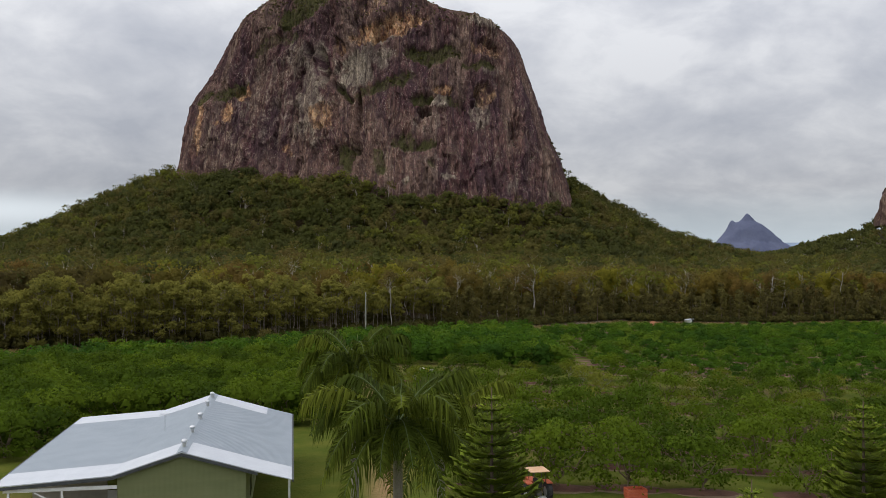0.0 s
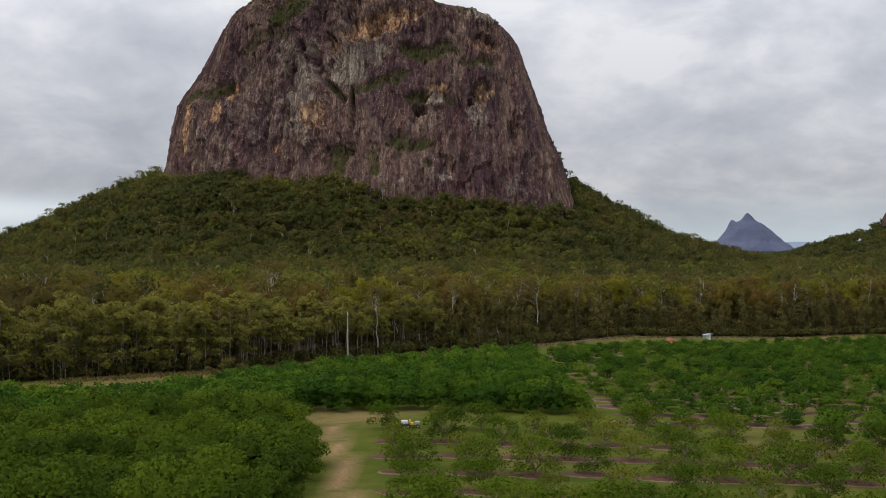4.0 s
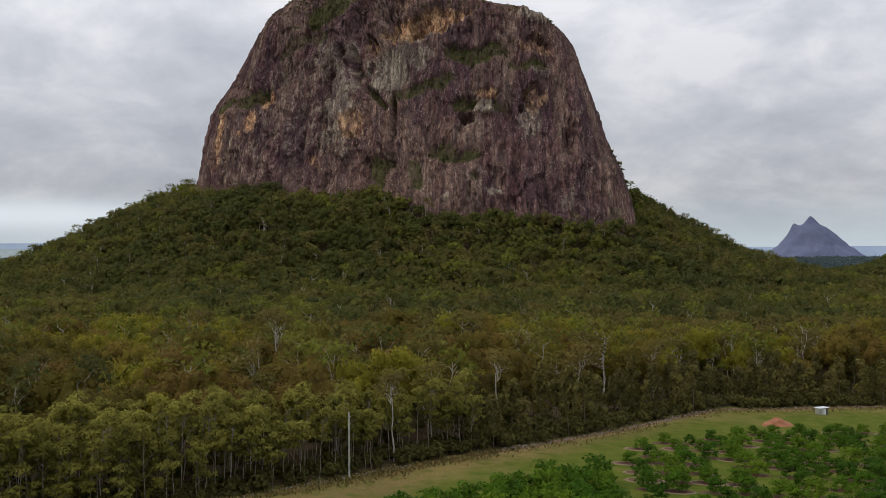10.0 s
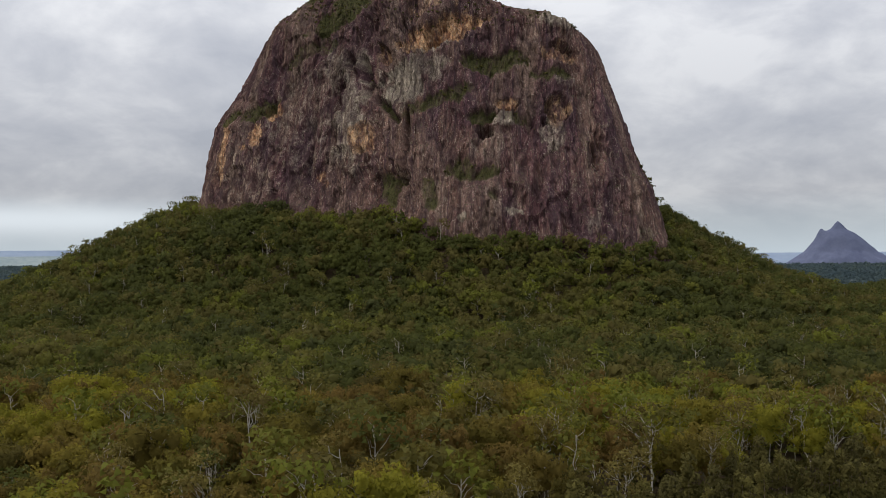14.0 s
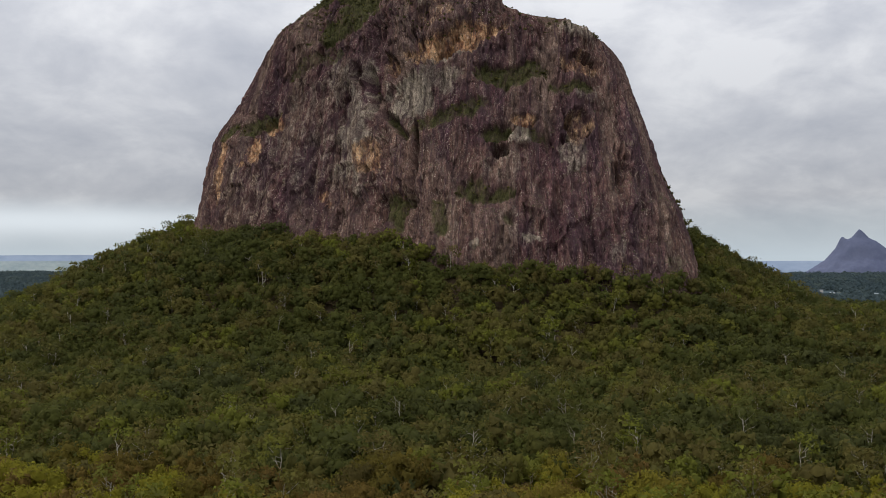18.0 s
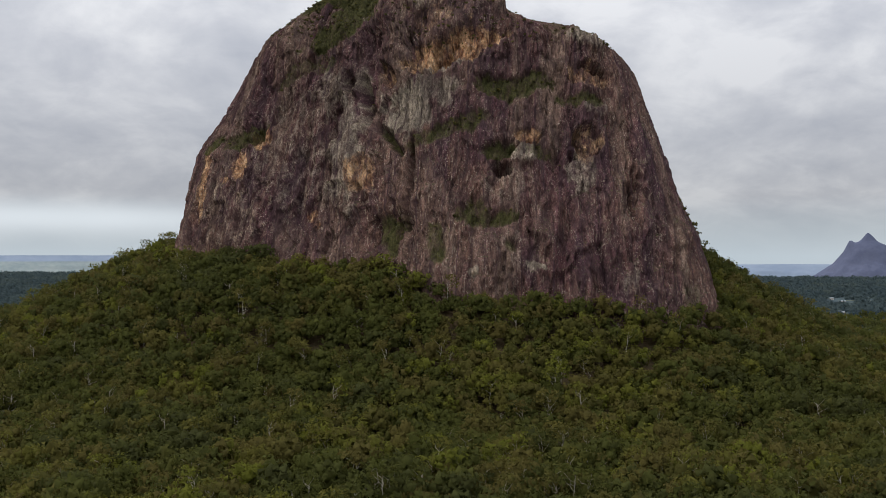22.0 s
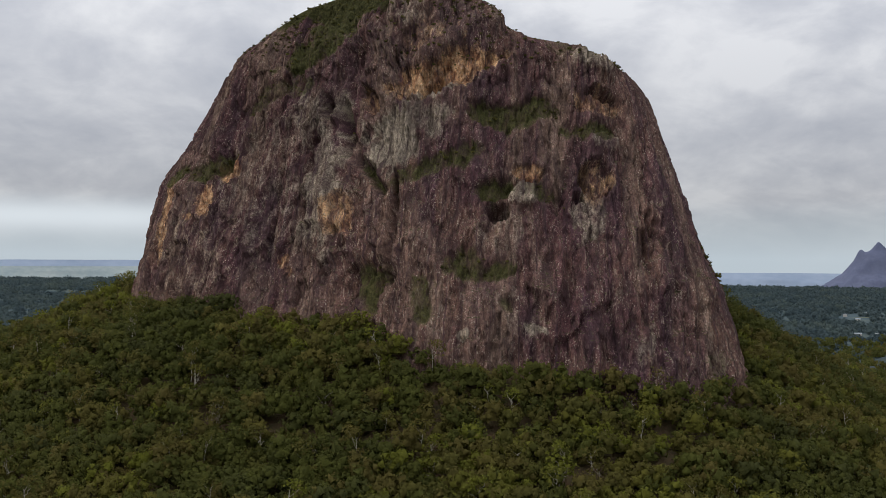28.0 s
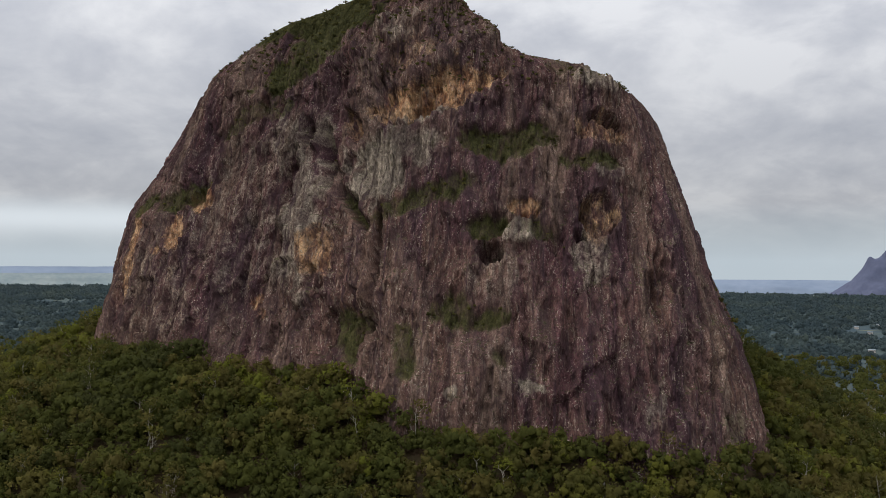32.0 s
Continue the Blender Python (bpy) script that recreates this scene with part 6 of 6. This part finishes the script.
def build_tractor():
    t = tagged(new("tractor"), "old red tractor with faded canopy parked at the orchard", "tractor")
    part("bonnet", box(-0.34, 0.2, 0.75, 0.34, 1.75, 1.35, 0.08), M["tractor_red"], t, "red bonnet")
    part("grille", box(-0.28, 1.752, 0.78, 0.28, 1.79, 1.25, 0.02), M["engine"], t, "dark grille")
    part("engine_block", box(-0.22, -0.9, 0.45, 0.22, 1.7, 0.748, 0.03), M["engine"], t)
    part("seat", box(-0.26, -0.75, 1.0, 0.26, -0.25, 1.12, 0.05), M["rubber"], t)
    part("seat_back", box(-0.26, -0.82, 1.1, 0.26, -0.74, 1.5, 0.03), M["rubber"], t)
    for sx in (-1, 1):
        wheel(t, sx * 0.78, -0.6, 0.72, 0.42)
        wheel(t, sx * 0.62, 1.35, 0.42, 0.24)
        part("mudguard", prism([(sx * 0.55, 1.42), (sx * 1.0, 1.42), (sx * 1.0, 1.50), (sx * 0.55, 1.50)], -1.15, 0.0), M["tractor_red"], t, "faded red mudguard")
        for y in (-0.95, 0.1):
            part("canopy_post", rod((sx * 0.5, y, 1.45), (sx * 0.5, y, 2.3), 0.025), M["engine"], t)
    part("canopy", box(-0.75, -1.25, 2.3, 0.75, 0.45, 2.38, 0.035), M["canopy"], t, "sun-bleached orange canopy")
    part("steering_wheel", rod((0, 0.05, 1.45), (0.0, 0.02, 1.48), 0.19, None, 20), M["rubber"], t)
    part("exhaust", rod((0.2, 1.0, 1.3), (0.2, 1.0, 2.0), 0.03), M["engine"], t)
    part("rear_linkage", box(-0.4, -1.5, 0.4, 0.4, -0.95, 0.5, 0.02), M["steel"], t, "bare metal rear linkage")
    t.matrix_basis = at_ground(7.0, 29.0, 12)


def build_bin():
    b = tagged(new("fruit_bin"), "faded red slatted fruit bin under the trees", "crate")
    for x0, y0, x1, y1 in ((-0.75, -0.6, 0.75, -0.56), (-0.75, 0.56, 0.75, 0.6), (-0.75, -0.56, -0.71, 0.56), (0.71, -0.56, 0.75, 0.56)):
        for z in (0.12, 0.36, 0.60):
            part("slat", box(x0, y0, z, x1, y1, z + 0.2, 0.01), M["tractor_red"], b)
    part("base", box(-0.75, -0.6, 0.0, 0.75, 0.6, 0.11, 0.01), M["tractor_red"], b)
    b.matrix_basis = at_ground(14.9, 30.3, 10)


def build_utility():
    u = tagged(new("utility_vehicle"), "green and yellow six-wheeled utility vehicle with white spray tank", "vehicle")
    part("chassis", box(-0.6, -1.5, 0.35, 0.6, 1.5, 0.5, 0.04), M["engine"], u)
    part("front_body", box(-0.62, 0.75, 0.5, 0.62, 1.5, 0.95, 0.10), M["pole_wood"], u, "green front body")
    part("seat", box(-0.55, 0.0, 0.5, 0.55, 0.5, 0.85, 0.06), M["yellow"], u, "bright yellow seat")
    part("seat_back", box(-0.55, -0.08, 0.7, 0.55, 0.06, 1.3, 0.05), M["yellow"], u, "bright yellow backrest")
    part("tray", box(-0.7, -1.55, 0.55, 0.7, -0.15, 0.72, 0.03), M["engine"], u, "dark cargo tray")
    part("spray_tank", box(-0.5, -1.4, 0.73, 0.5, -0.35, 1.2, 0.14), M["white_paint"], u, "white plastic spray tank")
    for sx in (-1, 1):
        for y in (-1.15, -0.45, 1.05):
            wheel(u, sx * 0.68, y, 0.30, 0.24)
    u.matrix_basis = at_ground(-2.6, 111.5, -80) @ Matrix.Scale(0.85, 4)


def build_hut():
    h = tagged(new("pump_shed"), "small grey metal shed with white roof and door", "shed")
    w, d, z = 1.6, 1.3, 2.2
    part("front_wall", box(-w, -d, 0, -0.1, -d + 0.06, z), M["steel"], h, "grey sheet metal wall")
    part("front_wall", box(0.9, -d, 0, w, -d + 0.06, z), M["gutter"], h, "dark sheet metal wall")
    part("door", box(-0.1, -d - 0.01, 0, 0.9, -d + 0.04, z - 0.05), M["white_paint"], h, "white door")
    part("side_wall", box(-w, -d + 0.061, 0, -w + 0.06, d, z), M["steel"], h)
    part("side_wall", box(w - 0.06, -d + 0.061, 0, w, d, z), M["gutter"], h)
    part("back_wall", box(-w + 0.061, d - 0.06, 0, w - 0.061, d, z), M["steel"], h)
    part("roof", prism([(-w - 0.3, z), (w + 0.3, z + 0.25), (w + 0.3, z + 0.33), (-w - 0.3, z + 0.08)], -d - 0.4, d + 0.3), M["flashing"], h, "white skillion roof")
    h.matrix_basis = at_ground(90.5, 295.5, 15) @ Matrix.Scale(0.74, 4)


def build_dirt_heap():
    n, k = 36, 12
    ang = np.linspace(0, 2 * np.pi, n, endpoint=False)
    V = []
    for i in range(k + 1):
        t = 1 - i / k
        w = 1 + 0.22 * gnoise(np.cos(ang) * 1.7, np.sin(ang) * 1.7, 0 * ang + i * 0.2)
        x, y = np.cos(ang) * 4.2 * t * w, np.sin(ang) * 2.6 * t * w
        V.append(np.stack([x, y, -0.3 + 2.3 * (1 - t) ** 0.8 + 0.25 * gnoise(x * 1.2, y * 1.2, 0 * x)], 1))
    V = np.concatenate(V)
    i = np.arange(k * n)
    j = np.where(i % n == n - 1, i - n + 1, i + 1)
    ob = new("dirt_heap", fast_mesh("dirt_heap", V, np.stack([i, j, j + n, i + n], 1), M["red_earth"], None, True))
    tagged(ob, "heap of red-brown earth on the grass", "heap")
    ob.matrix_basis = at_ground(73, 276, 10)


def build_pole():
    p = tagged(new("power_pole"), "tall weathered timber pole at the forest edge", "pole")
    part("shaft", rod((0, 0, -0.6), (0, 0, 11.4), 0.19, 0.13, 14), M["pole_wood"], p)
    part("bracket", box(-0.05, -0.25, 10.9, 0.05, -0.1, 11.2, 0.01), M["steel"], p)
    ins = part("insulator", rod((0.12, -0.05, 10.6), (0.34, -0.05, 10.65), 0.05), M["white_paint"], p)
    part("pin", rod((0.3, -0.05, 10.64), (0.3, -0.05, 10.8), 0.02), M["steel"], ins)
    p.matrix_basis = at_ground(-20.1, 204.6)


build_tractor()
build_bin()
build_utility()
build_hut()
build_dirt_heap()
build_pole()


def build_far_house(x, y, w, d, turn, label):
    h = tagged(new("farm_house"), label, "house", "far farm houses")
    part("wall", box(-w, -d, -4, w, d, 3), M["cream_wall"], h)
    part("roof", prism([(-w - 0.6, 3.0), (w + 0.6, 3.0), (0, 3 + w * 0.45)], -d - 0.6, d + 0.6), M["roof"], h, "pale metal roof")
    for s in (-0.5, 0.5):
        part("window", box(s * w - 0.7, -d - 0.04, 0.8, s * w + 0.7, -d - 0.003, 2.1), M["glass"], h)
    h.matrix_basis = Matrix.Translation((x, y, float(ground_z(x, y) + far_rise(x, y)) + 2)) @ Matrix.Rotation(radians(turn), 4, "Z")


for x, y, w, d, turn in FAR_HOUSES:
    build_far_house(x, y, w * 0.34, d * 0.40, turn, "pale farm house with metal roof among trees on the plain")


def build_outcrop():
    """Bare rock on the brow of the hill beyond the saddle."""
    n, k = 90, 40
    a, t = np.meshgrid(np.linspace(0, 2 * np.pi, n, endpoint=False), np.linspace(0.02, 1, k))
    x, y = np.cos(a) * 80 * np.sin(t * 1.6), np.sin(a) * 70 * np.sin(t * 1.6)
    z = 78 * np.cos(t * 1.5)
    w = 1 + 0.30 * fbm(x * 0.03 + 5, y * 0.03, z * 0.02, 4)
    V = np.stack([x * w + 622, y * w + 1090, z * w + 48], -1).reshape(-1, 3)
    i = np.arange((k - 1) * n)
    j = np.where(i % n == n - 1, i - n + 1, i + 1)
    zero = np.zeros(len(V))
    me = fast_mesh("rock_outcrop", V, np.stack([i, i + n, j + n, j], 1), M["rock"], {"orange": zero, "grey": zero, "veg": zero + 0.3, "arc": a.ravel() * 80}, True)
    tagged(new("rock_outcrop", me), "bare brown rock on the brow of the far hill", "rock", "", "structure")


build_outcrop()
